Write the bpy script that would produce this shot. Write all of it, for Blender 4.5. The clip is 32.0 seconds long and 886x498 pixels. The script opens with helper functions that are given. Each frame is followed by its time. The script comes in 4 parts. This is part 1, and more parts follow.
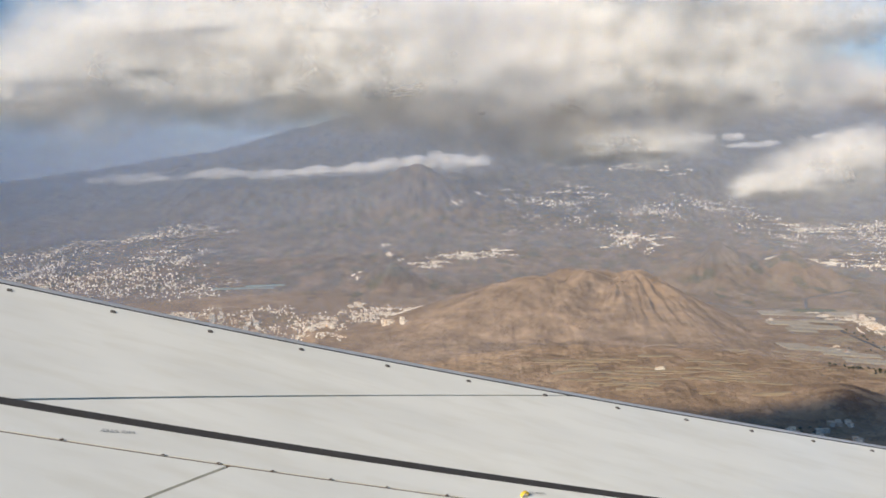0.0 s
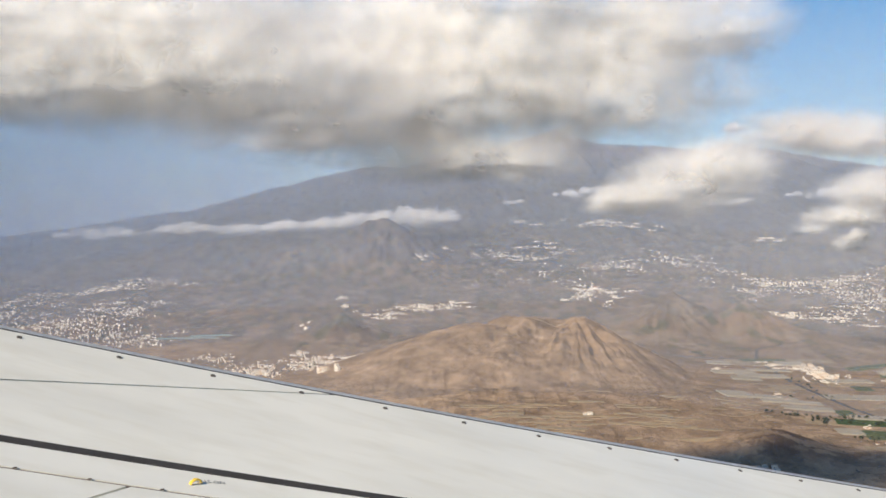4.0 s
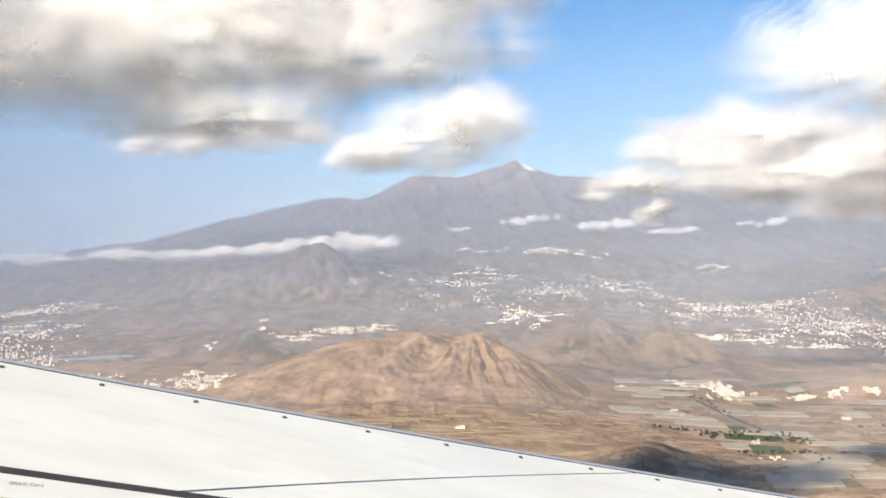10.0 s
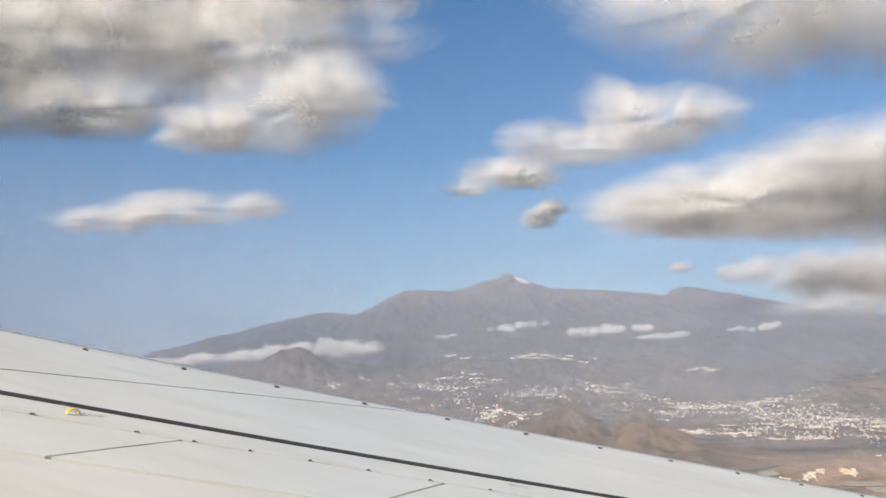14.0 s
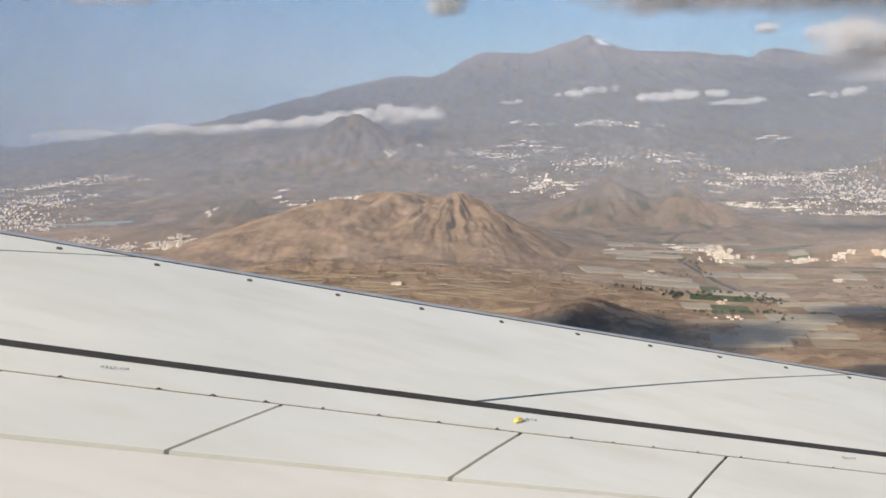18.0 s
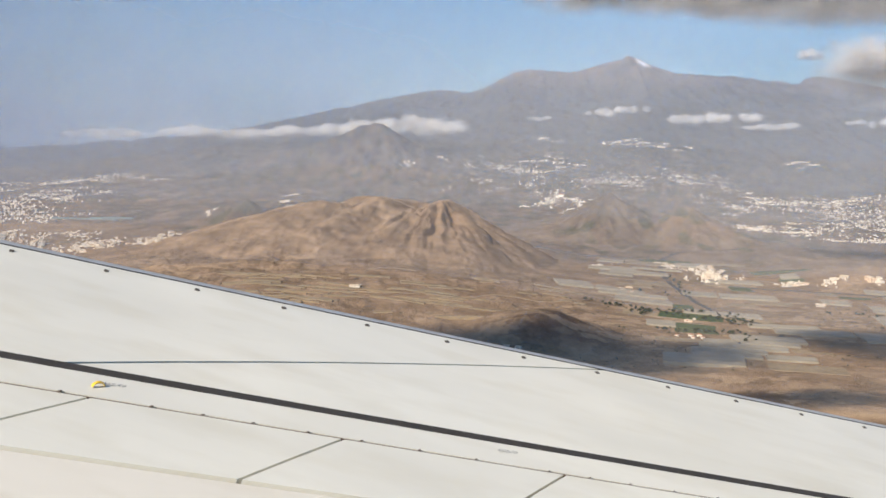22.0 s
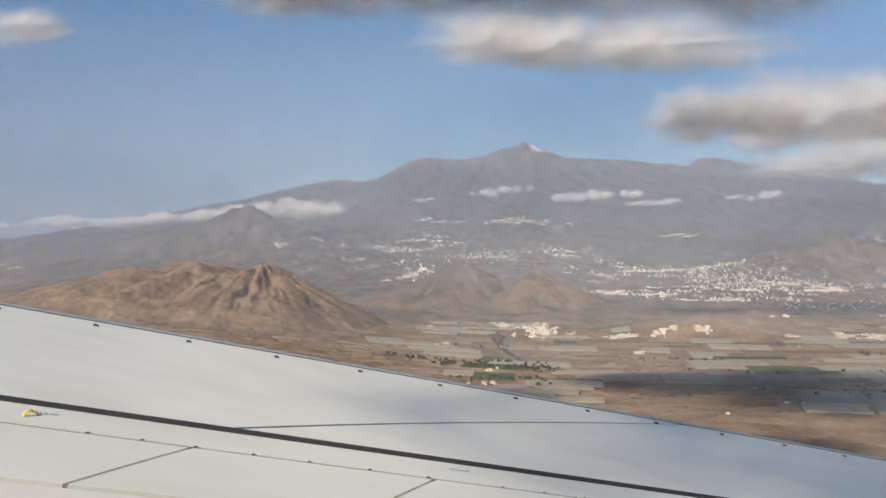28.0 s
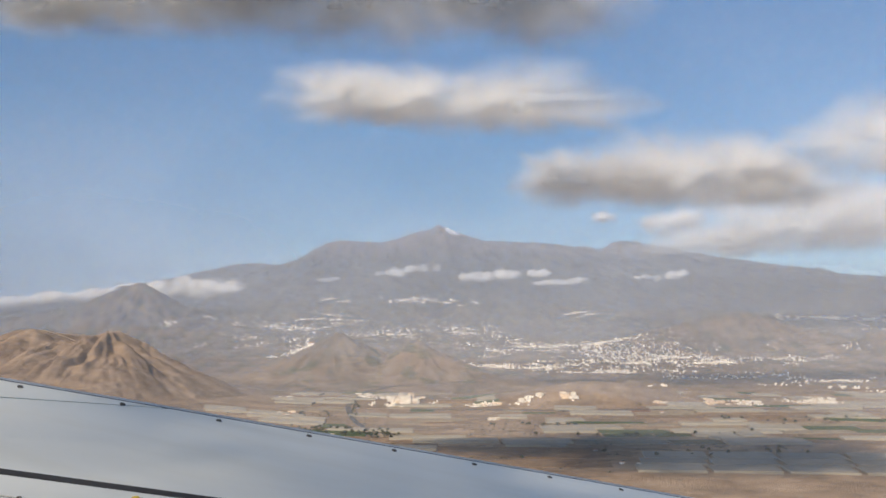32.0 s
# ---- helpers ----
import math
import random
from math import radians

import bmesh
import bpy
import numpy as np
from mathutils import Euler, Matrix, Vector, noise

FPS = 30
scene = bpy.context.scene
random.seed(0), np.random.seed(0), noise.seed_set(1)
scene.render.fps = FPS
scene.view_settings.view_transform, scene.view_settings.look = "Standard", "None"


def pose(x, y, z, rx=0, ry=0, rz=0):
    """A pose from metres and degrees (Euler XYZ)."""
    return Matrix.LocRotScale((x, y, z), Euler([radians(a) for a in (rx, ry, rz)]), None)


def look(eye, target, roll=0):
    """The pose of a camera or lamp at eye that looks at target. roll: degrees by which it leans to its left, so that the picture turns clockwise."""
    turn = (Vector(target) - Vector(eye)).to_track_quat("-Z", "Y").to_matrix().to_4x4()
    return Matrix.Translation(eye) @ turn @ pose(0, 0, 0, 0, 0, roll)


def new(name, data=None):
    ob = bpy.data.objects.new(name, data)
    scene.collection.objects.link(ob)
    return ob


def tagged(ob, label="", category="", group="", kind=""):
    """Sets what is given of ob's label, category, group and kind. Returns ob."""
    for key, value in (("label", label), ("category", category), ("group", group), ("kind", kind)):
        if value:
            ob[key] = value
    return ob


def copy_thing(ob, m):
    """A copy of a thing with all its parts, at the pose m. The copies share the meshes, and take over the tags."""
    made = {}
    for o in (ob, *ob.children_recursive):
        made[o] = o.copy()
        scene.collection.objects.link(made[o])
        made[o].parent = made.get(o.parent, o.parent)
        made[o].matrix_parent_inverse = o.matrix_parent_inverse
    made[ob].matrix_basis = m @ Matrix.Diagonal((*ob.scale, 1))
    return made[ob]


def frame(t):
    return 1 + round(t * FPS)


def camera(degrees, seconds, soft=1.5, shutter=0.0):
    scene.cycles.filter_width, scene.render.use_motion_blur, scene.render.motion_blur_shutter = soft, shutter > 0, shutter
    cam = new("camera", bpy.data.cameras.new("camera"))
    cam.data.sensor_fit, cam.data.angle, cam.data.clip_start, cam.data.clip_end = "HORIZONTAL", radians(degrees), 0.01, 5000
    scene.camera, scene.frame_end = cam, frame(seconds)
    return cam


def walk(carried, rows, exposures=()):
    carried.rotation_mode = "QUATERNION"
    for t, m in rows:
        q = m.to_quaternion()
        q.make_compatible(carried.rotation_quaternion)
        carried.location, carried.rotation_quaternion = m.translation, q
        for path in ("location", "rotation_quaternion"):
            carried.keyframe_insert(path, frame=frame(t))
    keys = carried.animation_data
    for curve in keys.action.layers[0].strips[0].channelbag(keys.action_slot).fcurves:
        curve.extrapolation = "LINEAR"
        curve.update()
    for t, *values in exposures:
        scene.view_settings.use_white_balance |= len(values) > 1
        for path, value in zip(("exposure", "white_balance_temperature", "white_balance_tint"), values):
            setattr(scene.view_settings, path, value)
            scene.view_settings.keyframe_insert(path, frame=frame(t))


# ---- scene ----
cam = camera(45.7, 32.0, soft=1.6)
# seconds, x, y, z, and the turns about x, y and z
ROWS = [
    (0.0, 5.31, 7.62, 111.63, 85.46, 0.45, 0.19),
    (0.5, 9.89, 9.67, 110.03, 86.01, -0.02, -0.98),
    (1.0, 14.20, 11.26, 109.69, 86.05, 0.15, -1.18),
    (1.5, 17.84, 12.17, 107.00, 86.50, 0.18, -1.21),
    (2.0, 20.86, 12.62, 104.63, 88.14, 0.00, -0.46),
    (2.5, 23.94, 13.29, 101.27, 88.83, 0.44, -0.58),
    (4.5, 40.41, 20.56, 99.77, 88.95, 0.20, -0.26),
    (5.0, 44.59, 22.11, 97.12, 90.69, 0.42, -1.68),
    (5.5, 48.89, 23.69, 94.62, 92.03, 0.87, -2.32),
    (6.0, 53.52, 25.75, 94.66, 93.04, 1.06, -2.99),
    (6.5, 58.28, 28.34, 95.19, 91.72, 1.04, -2.61),
    (7.0, 62.66, 30.87, 96.52, 90.93, 0.53, -2.58),
    (7.5, 66.45, 32.84, 95.49, 90.93, 0.11, -2.10),
    (8.0, 69.83, 34.30, 93.92, 91.46, -0.14, -1.99),
    (8.5, 72.97, 35.64, 89.96, 91.57, -0.50, -2.31),
    (9.0, 76.08, 37.35, 86.96, 92.34, 0.07, -2.10),
    (9.5, 79.53, 39.63, 85.09, 90.38, 0.13, -1.13),
    (10.0, 83.52, 42.08, 85.70, 90.91, 0.12, -1.65),
    (10.5, 87.66, 44.32, 87.43, 91.16, -0.20, -2.38),
    (11.0, 91.26, 46.30, 87.81, 91.05, -0.88, -4.00),
    (11.5, 94.09, 48.19, 81.67, 92.95, -0.47, -1.75),
    (12.0, 96.69, 50.37, 74.72, 93.33, 0.37, -1.00),
    (12.5, 99.66, 52.97, 69.69, 95.35, 0.28, -0.64),
    (13.0, 103.13, 55.71, 66.74, 96.87, 0.89, -1.17),
    (13.5, 106.91, 58.25, 64.20, 97.40, 0.61, -1.54),
    (15.5, 123.15, 65.91, 59.60, 97.72, 2.02, -1.03),
    (16.0, 128.06, 67.64, 61.56, 95.25, 2.61, -1.49),
    (16.5, 133.41, 69.80, 70.15, 88.47, 1.87, -1.80),
    (17.0, 138.65, 72.19, 75.83, 85.14, 0.99, 0.79),
    (17.5, 143.21, 73.94, 75.38, 83.44, 0.71, 0.91),
    (18.0, 147.14, 74.91, 69.55, 84.68, 0.44, 3.39),
    (18.5, 150.89, 75.96, 66.19, 86.87, -0.64, 4.42),
    (19.0, 154.75, 77.51, 64.87, 87.58, -2.10, 5.50),
    (19.5, 158.72, 79.28, 65.84, 87.98, -3.40, 4.44),
    (20.0, 162.72, 81.01, 65.71, 85.78, -2.70, 6.17),
    (20.5, 166.76, 82.60, 64.66, 85.43, -1.89, 6.98),
    (21.0, 170.87, 83.91, 64.48, 84.51, -1.44, 6.94),
    (21.5, 174.98, 85.08, 64.82, 84.90, -1.86, 5.82),
    (22.0, 178.91, 86.58, 64.33, 85.57, -1.88, 5.99),
    (22.5, 182.64, 88.71, 62.40, 86.60, -1.89, 6.49),
    (23.0, 186.29, 91.12, 58.31, 89.45, -1.90, 5.44),
    (23.5, 189.99, 93.36, 54.65, 90.46, -0.82, 5.21),
    (24.0, 193.88, 95.39, 53.53, 90.54, -0.70, 5.81),
    (24.5, 198.03, 97.38, 53.27, 89.99, -0.96, 4.84),
    (26.5, 214.33, 106.77, 47.16, 92.58, -0.64, 3.24),
    (27.0, 218.19, 108.77, 47.84, 92.24, -0.34, 0.92),
    (27.5, 222.14, 110.50, 48.03, 91.16, -0.34, 0.69),
    (28.0, 226.13, 112.37, 47.01, 90.82, -0.13, 1.51),
    (28.5, 230.07, 114.72, 45.45, 91.22, 0.60, 0.75),
    (29.0, 233.95, 117.43, 43.53, 92.68, 0.85, 0.12),
    (29.5, 237.81, 120.18, 42.33, 92.43, 1.25, 0.42),
    (30.0, 241.69, 122.94, 40.20, 93.29, 1.27, 2.01),
    (30.5, 245.69, 125.75, 38.49, 93.73, 1.31, 0.32),
    (31.0, 249.96, 128.58, 38.20, 94.83, 0.53, -1.37),
    (31.5, 254.47, 131.37, 38.02, 95.02, 0.22, -1.84),
    (32.0, 258.97, 134.05, 36.94, 95.56, 0.21, -2.40),
]
EXPOSURES = [(0.0, 0.16), (2.0, 0.32), (5.0, 0.24), (6.0, 0.26), (8.0, 0.26), (9.0, 0.24), (10.0, 0.74), (10.6, 0.44), (11.0, 0.34), (12.0, 0.40), (13.0, 0.26), (16.0, 0.26), (17.0, 0.34), (19.0, 0.12), (21.0, 0.22), (23.0, 0.36), (25.5, 0.12), (27.0, 0.02), (28.0, 0.04), (30.0, 0.26), (32.0, 0.18)]
walk(cam, [(t, pose(x, y, z, rx, ry, rz)) for t, x, y, z, rx, ry, rz in ROWS], EXPOSURES)

# ---------------------------------------------------------------- sky, sun and haze
TO_SUN = Vector((-100, -130, 105)).normalized()
world = bpy.data.worlds.new("world")
scene.world = world
world.use_nodes = True
nt = world.node_tree
sky = nt.nodes.new("ShaderNodeTexSky")
sky.sky_type = "NISHITA"
sky.sun_disc = False
sky.sun_elevation = math.asin(TO_SUN.z)
sky.sun_rotation = math.atan2(TO_SUN.x, TO_SUN.y)
sky.altitude, sky.air_density, sky.dust_density, sky.ozone_density = 600, 1.0, 0.5, 2.5
hue = nt.nodes.new("ShaderNodeHueSaturation")
hue.inputs["Saturation"].default_value = 1.6
nt.links.new(sky.outputs[0], hue.inputs["Color"])
nt.links.new(hue.outputs[0], nt.nodes["Background"].inputs[0])
nt.nodes["Background"].inputs[1].default_value = 0.086
sun = new("sun", bpy.data.lights.new("sun", "SUN"))
sun.data.energy, sun.data.angle, sun.data.color = 4.7, radians(0.6), (1.0, 0.89, 0.74)
sun.matrix_world = look(TO_SUN * 300, (0, 0, 0))
scene.cycles.transparent_max_bounces = 400
scene.cycles.max_bounces = 16
scene.cycles.diffuse_bounces = 12
scene.cycles.transmission_bounces = 12

# ---------------------------------------------------------------- materials
class Nodes:
    """A short way to write a node material."""

    def __init__(self, name):
        self.mat = bpy.data.materials.new(name)
        self.mat.use_nodes = True
        self.t = self.mat.node_tree
        self.bsdf = self.t.nodes["Principled BSDF"]
        self.out = self.t.nodes["Material Output"]

    def add(self, kind, **values):
        n = self.t.nodes.new(kind)
        for key, value in values.items():
            if key in n.inputs:
                n.inputs[key].default_value = value
        return n

    def link(self, a, b):
        self.t.links.new(a, b)

    def coords(self, kind="Object"):
        return self.t.nodes.new("ShaderNodeTexCoord").outputs[kind]

    def place(self):
        return self.t.nodes.new("ShaderNodeNewGeometry").outputs["Position"]

    def noise(self, where, scale, detail=5.0, rough=0.55, stretch=None):
        if stretch:
            m = self.add("ShaderNodeMapping", Scale=stretch)
            self.link(where, m.inputs["Vector"])
            where = m.outputs[0]
        n = self.add("ShaderNodeTexNoise", Scale=scale, Detail=detail, Roughness=rough)
        self.link(where, n.inputs["Vector"])
        return n.outputs[0]

    def ramp(self, value, stops):
        r = self.t.nodes.new("ShaderNodeValToRGB")
        els = r.color_ramp.elements
        while len(els) < len(stops):
            els.new(0.5)
        for el, (at, colour) in zip(els, stops):
            el.position = at
            el.color = (*colour, 1) if len(colour) == 3 else colour
        self.link(value, r.inputs[0])
        return r.outputs[0]

    def grey(self, value, a, b, lo=0.0, hi=1.0):
        m = self.add("ShaderNodeMapRange")
        m.inputs[1].default_value, m.inputs[2].default_value, m.inputs[3].default_value, m.inputs[4].default_value = a, b, lo, hi
        self.link(value, m.inputs[0])
        return m.outputs[0]

    def mix(self, fac, a, b, mode="MIX"):
        m = self.t.nodes.new("ShaderNodeMix")
        m.data_type, m.blend_type = "RGBA", mode
        for value, socket in ((fac, m.inputs[0]), (a, m.inputs[6]), (b, m.inputs[7])):
            if isinstance(value, (int, float)):
                socket.default_value = value
            elif isinstance(value, tuple):
                socket.default_value = (*value, 1)
            else:
                self.link(value, socket)
        return m.outputs[2]

    def math(self, op, a, b):
        m = self.t.nodes.new("ShaderNodeMath")
        m.operation = op
        for value, socket in ((a, m.inputs[0]), (b, m.inputs[1])):
            if isinstance(value, (int, float)):
                socket.default_value = value
            else:
                self.link(value, socket)
        return m.outputs[0]

    def bump(self, value, strength, distance):
        b = self.add("ShaderNodeBump", Strength=strength, Distance=distance)
        self.link(value, b.inputs["Height"])
        self.link(b.outputs[0], self.bsdf.inputs["Normal"])

    def finish(self, colour, rough=0.8, metal=0.0, spec=0.3):
        if isinstance(colour, tuple):
            self.bsdf.inputs["Base Color"].default_value = (*colour, 1)
        else:
            self.link(colour, self.bsdf.inputs["Base Color"])
        if isinstance(rough, (int, float)):
            self.bsdf.inputs["Roughness"].default_value = rough
        else:
            self.link(rough, self.bsdf.inputs["Roughness"])
        self.bsdf.inputs["Metallic"].default_value = metal
        self.bsdf.inputs["Specular IOR Level"].default_value = spec
        return self.mat


def earth_material():
    m = Nodes("volcanic_earth")
    p = m.place()
    sep = m.t.nodes.new("ShaderNodeSeparateXYZ")
    m.link(p, sep.inputs[0])
    big = m.noise(p, 0.006, 6, 0.6)
    mid = m.noise(p, 0.06, 8, 0.7)
    mid_name = mid.node.name
    fine = m.noise(p, 0.33, 5, 0.7)
    streak = m.noise(p, 0.05, 5, 0.6, (1.0, 0.28, 1.0))
    dry = m.ramp(mid, ((0.26, (0.17, 0.112, 0.07)), (0.44, (0.275, 0.186, 0.118)), (0.57, (0.37, 0.255, 0.165)), (0.76, (0.53, 0.39, 0.27))))
    scrub = m.ramp(streak, ((0.3, (0.085, 0.06, 0.042)), (0.5, (0.175, 0.116, 0.076)), (0.7, (0.29, 0.196, 0.13))))
    lava = m.ramp(streak, ((0.3, (0.03, 0.032, 0.028)), (0.5, (0.058, 0.055, 0.046)), (0.72, (0.10, 0.088, 0.07))))
    summit = m.ramp(mid, ((0.3, (0.11, 0.085, 0.075)), (0.6, (0.22, 0.17, 0.145))))
    y_soft = m.math("ADD", sep.outputs[1], m.grey(big, 0.3, 0.7, -150, 150))
    c = m.mix(m.grey(y_soft, 600, 860), dry, scrub)
    c = m.mix(m.grey(y_soft, 950, 1500), c, lava)
    c = m.mix(m.grey(m.math("ADD", sep.outputs[2], m.grey(mid, 0.3, 0.7, -30, 30)), 235, 330), c, summit)
    c = m.mix(m.math("MULTIPLY", m.grey(y_soft, 1000, 1400), m.grey(m.noise(p, 0.011, 5, 0.6), 0.48, 0.62, 0, 0.7)), c, (0.03, 0.04, 0.03))
    # cinder cones of darker and redder rock; one mound toned dark, one tip paler
    for at, inner, outer, tone, much in (((366, 580, 12), 7, 19, (0.20, 0.085, 0.055), 0.75), ((-38, 815, 28), 20, 46, (0.085, 0.06, 0.048), 0.8), ((180, 456, 10), 8, 24, (0.10, 0.062, 0.045), 0.75), ((218, 836, 36), 24, 66, (0.105, 0.078, 0.056), 0.75), ((274, 818, 36), 8, 36, (0.30, 0.19, 0.12), 0.5)):
        far_off = m.add("ShaderNodeVectorMath")
        far_off.operation = "DISTANCE"
        far_off.inputs[1].default_value = at
        m.link(p, far_off.inputs[0])
        edge = m.math("ADD", far_off.outputs["Value"], m.grey(mid, 0.3, 0.7, -8, 8))
        c = m.mix(m.grey(edge, inner, outer, much, 0.0), c, tone)
    # old terraces and plots on the slopes
    cells = m.add("ShaderNodeTexVoronoi", Scale=0.13)
    warp = m.add("ShaderNodeMapping", Scale=(1.0, 0.5, 0.0))
    m.link(p, warp.inputs["Vector"])
    m.link(warp.outputs[0], cells.inputs["Vector"])
    cell = m.t.nodes.new("ShaderNodeSeparateColor")
    m.link(cells.outputs["Color"], cell.inputs[0])
    plots = m.math("MULTIPLY", m.grey(y_soft, 640, 760), m.grey(y_soft, 1700, 1300))
    c = m.mix(m.math("MULTIPLY", plots, m.grey(cell.outputs[0], 0.62, 0.8, 0, 0.4)), c, (0.30, 0.23, 0.16))
    c = m.mix(m.math("MULTIPLY", plots, m.grey(cell.outputs[1], 0.7, 0.85, 0, 0.4)), c, (0.055, 0.05, 0.035))
    c = m.mix(m.math("MULTIPLY", plots, m.grey(cell.outputs[2], 0.82, 0.92, 0, 0.5)), c, (0.05, 0.07, 0.03))
    terraces = m.add("ShaderNodeTexVoronoi", Scale=0.17)
    warp = m.add("ShaderNodeMapping", Scale=(0.7, 1.5, 0.0))
    m.link(m.mix(0.04, p, m.mix(1.0, m.t.nodes[mid_name].outputs[1], (700.0, 700.0, 0.0), "MULTIPLY"), "ADD"), warp.inputs["Vector"])
    m.link(warp.outputs[0], terraces.inputs["Vector"])
    cell = m.t.nodes.new("ShaderNodeSeparateColor")
    m.link(terraces.outputs["Color"], cell.inputs[0])
    bare = m.math("MULTIPLY", m.grey(sep.outputs[1], 575, 535), m.grey(big, 0.42, 0.55))
    c = m.mix(m.math("MULTIPLY", bare, m.grey(cell.outputs[0], 0.6, 0.75, 0, 0.55)), c, (0.50, 0.36, 0.23))
    c = m.mix(m.math("MULTIPLY", bare, m.grey(cell.outputs[1], 0.7, 0.85, 0, 0.5)), c, (0.16, 0.11, 0.07))
    c = m.mix(m.grey(fine, 0.56, 0.70, 0, 0.6), c, (0.06, 0.06, 0.035))
    c = m.mix(m.grey(fine, 0.42, 0.3, 0, 0.35), c, (0.42, 0.32, 0.21))
    # old snow in the gullies near the summit
    snow = m.math("MULTIPLY", m.math("MULTIPLY", m.grey(sep.outputs[2], 334, 346), m.grey(sep.outputs[0], 379, 388)), m.math("MULTIPLY", m.grey(m.noise(p, 0.05, 3, 0.5, (1.0, 0.3, 0.3)), 0.40, 0.5), m.grey(sep.outputs[0], 432, 412)))
    c = m.mix(snow, c, (0.8, 0.8, 0.82))
    m.bump(m.noise(p, 0.35, 8, 0.7), 0.65, 1.8)
    return m.finish(c, 0.95, 0, 0.1)


def wall_material(name, colour, dirt=0.25):
    m = Nodes(name)
    info = m.t.nodes.new("ShaderNodeObjectInfo")
    isl = m.t.nodes.new("ShaderNodeNewGeometry")
    pick = m.math("FRACT", m.math("ADD", info.outputs["Random"], isl.outputs["Random Per Island"]), 0)
    a = tuple(min(1, c * 1.05) for c in colour)
    b = tuple(c * 0.72 for c in colour)
    c = m.ramp(pick, ((0.0, b), (0.3, colour), (0.8, a), (0.93, (colour[0] * 0.92, colour[1] * 0.76, colour[2] * 0.62))))
    stain = m.noise(m.coords(), 1.8, 6, 0.65)
    c = m.mix(m.grey(stain, 0.5, 0.75, 0, dirt), c, (0.35, 0.28, 0.2))
    return m.finish(c, 0.85)


def plain_material(name, colour, rough=0.7, metal=0.0, vary=0.25, scale=0.6, spec=0.3, world=False):
    m = Nodes(name)
    n = m.noise(m.place() if world else m.coords(), scale, 6, 0.65)
    c = m.mix(m.grey(n, 0.3, 0.7), tuple(v * (1 - vary) for v in colour), tuple(min(1, v * (1 + vary)) for v in colour))
    m.bump(n, 0.15, 0.05 / max(scale, 0.1))
    return m.finish(c, rough, metal, spec)


def field_material(name, colour, rows_apart=1.4, vary=0.3):
    m = Nodes(name)
    p = m.place()
    info = m.t.nodes.new("ShaderNodeObjectInfo")
    w = m.add("ShaderNodeTexWave", Scale=1.0 / rows_apart, Distortion=1.5, Detail=2.0)
    m.link(p, w.inputs["Vector"])
    n = m.noise(p, 0.22, 6, 0.65)
    c = m.mix(m.grey(n, 0.3, 0.7), tuple(v * (1 - vary) for v in colour), tuple(v * (1 + vary) for v in colour))
    c = m.mix(m.math("MULTIPLY", w.outputs[1], 0.25), c, tuple(v * 0.6 for v in colour))
    tone = m.grey(info.outputs["Random"], 0, 1, 0.0, 0.45)
    c = m.mix(tone, c, (0.26, 0.23, 0.18))
    return m.finish(c, 0.95, 0, 0.08)


def cloud_material(name, thick, ragged):
    """Vapour: thin skins that scatter light alike whichever way they face, with ragged density."""
    m = Nodes(name)
    p = m.place()
    lean = m.add("ShaderNodeVectorMath")
    lean.operation = "ADD"
    m.link(m.t.nodes.new("ShaderNodeNewGeometry").outputs["Normal"], lean.inputs[0])
    lean.inputs[1].default_value = TO_SUN * 0.9
    even = m.add("ShaderNodeVectorMath")
    even.operation = "NORMALIZE"
    m.link(lean.outputs[0], even.inputs[0])
    dif = m.add("ShaderNodeBsdfDiffuse", Color=(0.985, 0.968, 0.945, 1))
    m.link(even.outputs[0], dif.inputs["Normal"])
    tra = m.add("ShaderNodeBsdfTranslucent", Color=(0.985, 0.968, 0.945, 1))
    body = m.t.nodes.new("ShaderNodeMixShader")
    body.inputs[0].default_value = 0.45
    m.link(dif.outputs[0], body.inputs[1])
    m.link(tra.outputs[0], body.inputs[2])
    clear = m.t.nodes.new("ShaderNodeBsdfTransparent")
    mix = m.t.nodes.new("ShaderNodeMixShader")
    broad = m.noise(p, ragged, 6, 0.62)
    m.link(m.grey(broad, 0.38, 0.61, 0.2 * thick, 1.6 * thick), mix.inputs[0])
    m.link(clear.outputs[0], mix.inputs[1])
    m.link(body.outputs[0], mix.inputs[2])
    m.link(mix.outputs[0], m.out.inputs["Surface"])
    return m.mat


def haze_material(name, thick, top, colour=(0.74, 0.78, 0.88, 1)):
    """A tinted see-through veil that stands in for haze, denser near the ground."""
    m = Nodes(name)
    p = m.place()
    sep = m.t.nodes.new("ShaderNodeSeparateXYZ")
    m.link(p, sep.inputs[0])
    dif = m.add("ShaderNodeBsdfDiffuse", Color=colour)
    tra = m.add("ShaderNodeBsdfTranslucent", Color=colour)
    body = m.t.nodes.new("ShaderNodeMixShader")
    body.inputs[0].default_value = 0.5
    m.link(dif.outputs[0], body.inputs[1])
    m.link(tra.outputs[0], body.inputs[2])
    clear = m.t.nodes.new("ShaderNodeBsdfTransparent")
    mix = m.t.nodes.new("ShaderNodeMixShader")
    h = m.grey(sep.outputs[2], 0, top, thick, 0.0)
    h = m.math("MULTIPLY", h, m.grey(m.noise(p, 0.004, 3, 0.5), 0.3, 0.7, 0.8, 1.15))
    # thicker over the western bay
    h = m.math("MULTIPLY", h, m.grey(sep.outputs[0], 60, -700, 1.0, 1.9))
    m.link(h, mix.inputs[0])
    m.link(clear.outputs[0], mix.inputs[1])
    m.link(body.outputs[0], mix.inputs[2])
    m.link(mix.outputs[0], m.out.inputs["Surface"])
    return m.mat


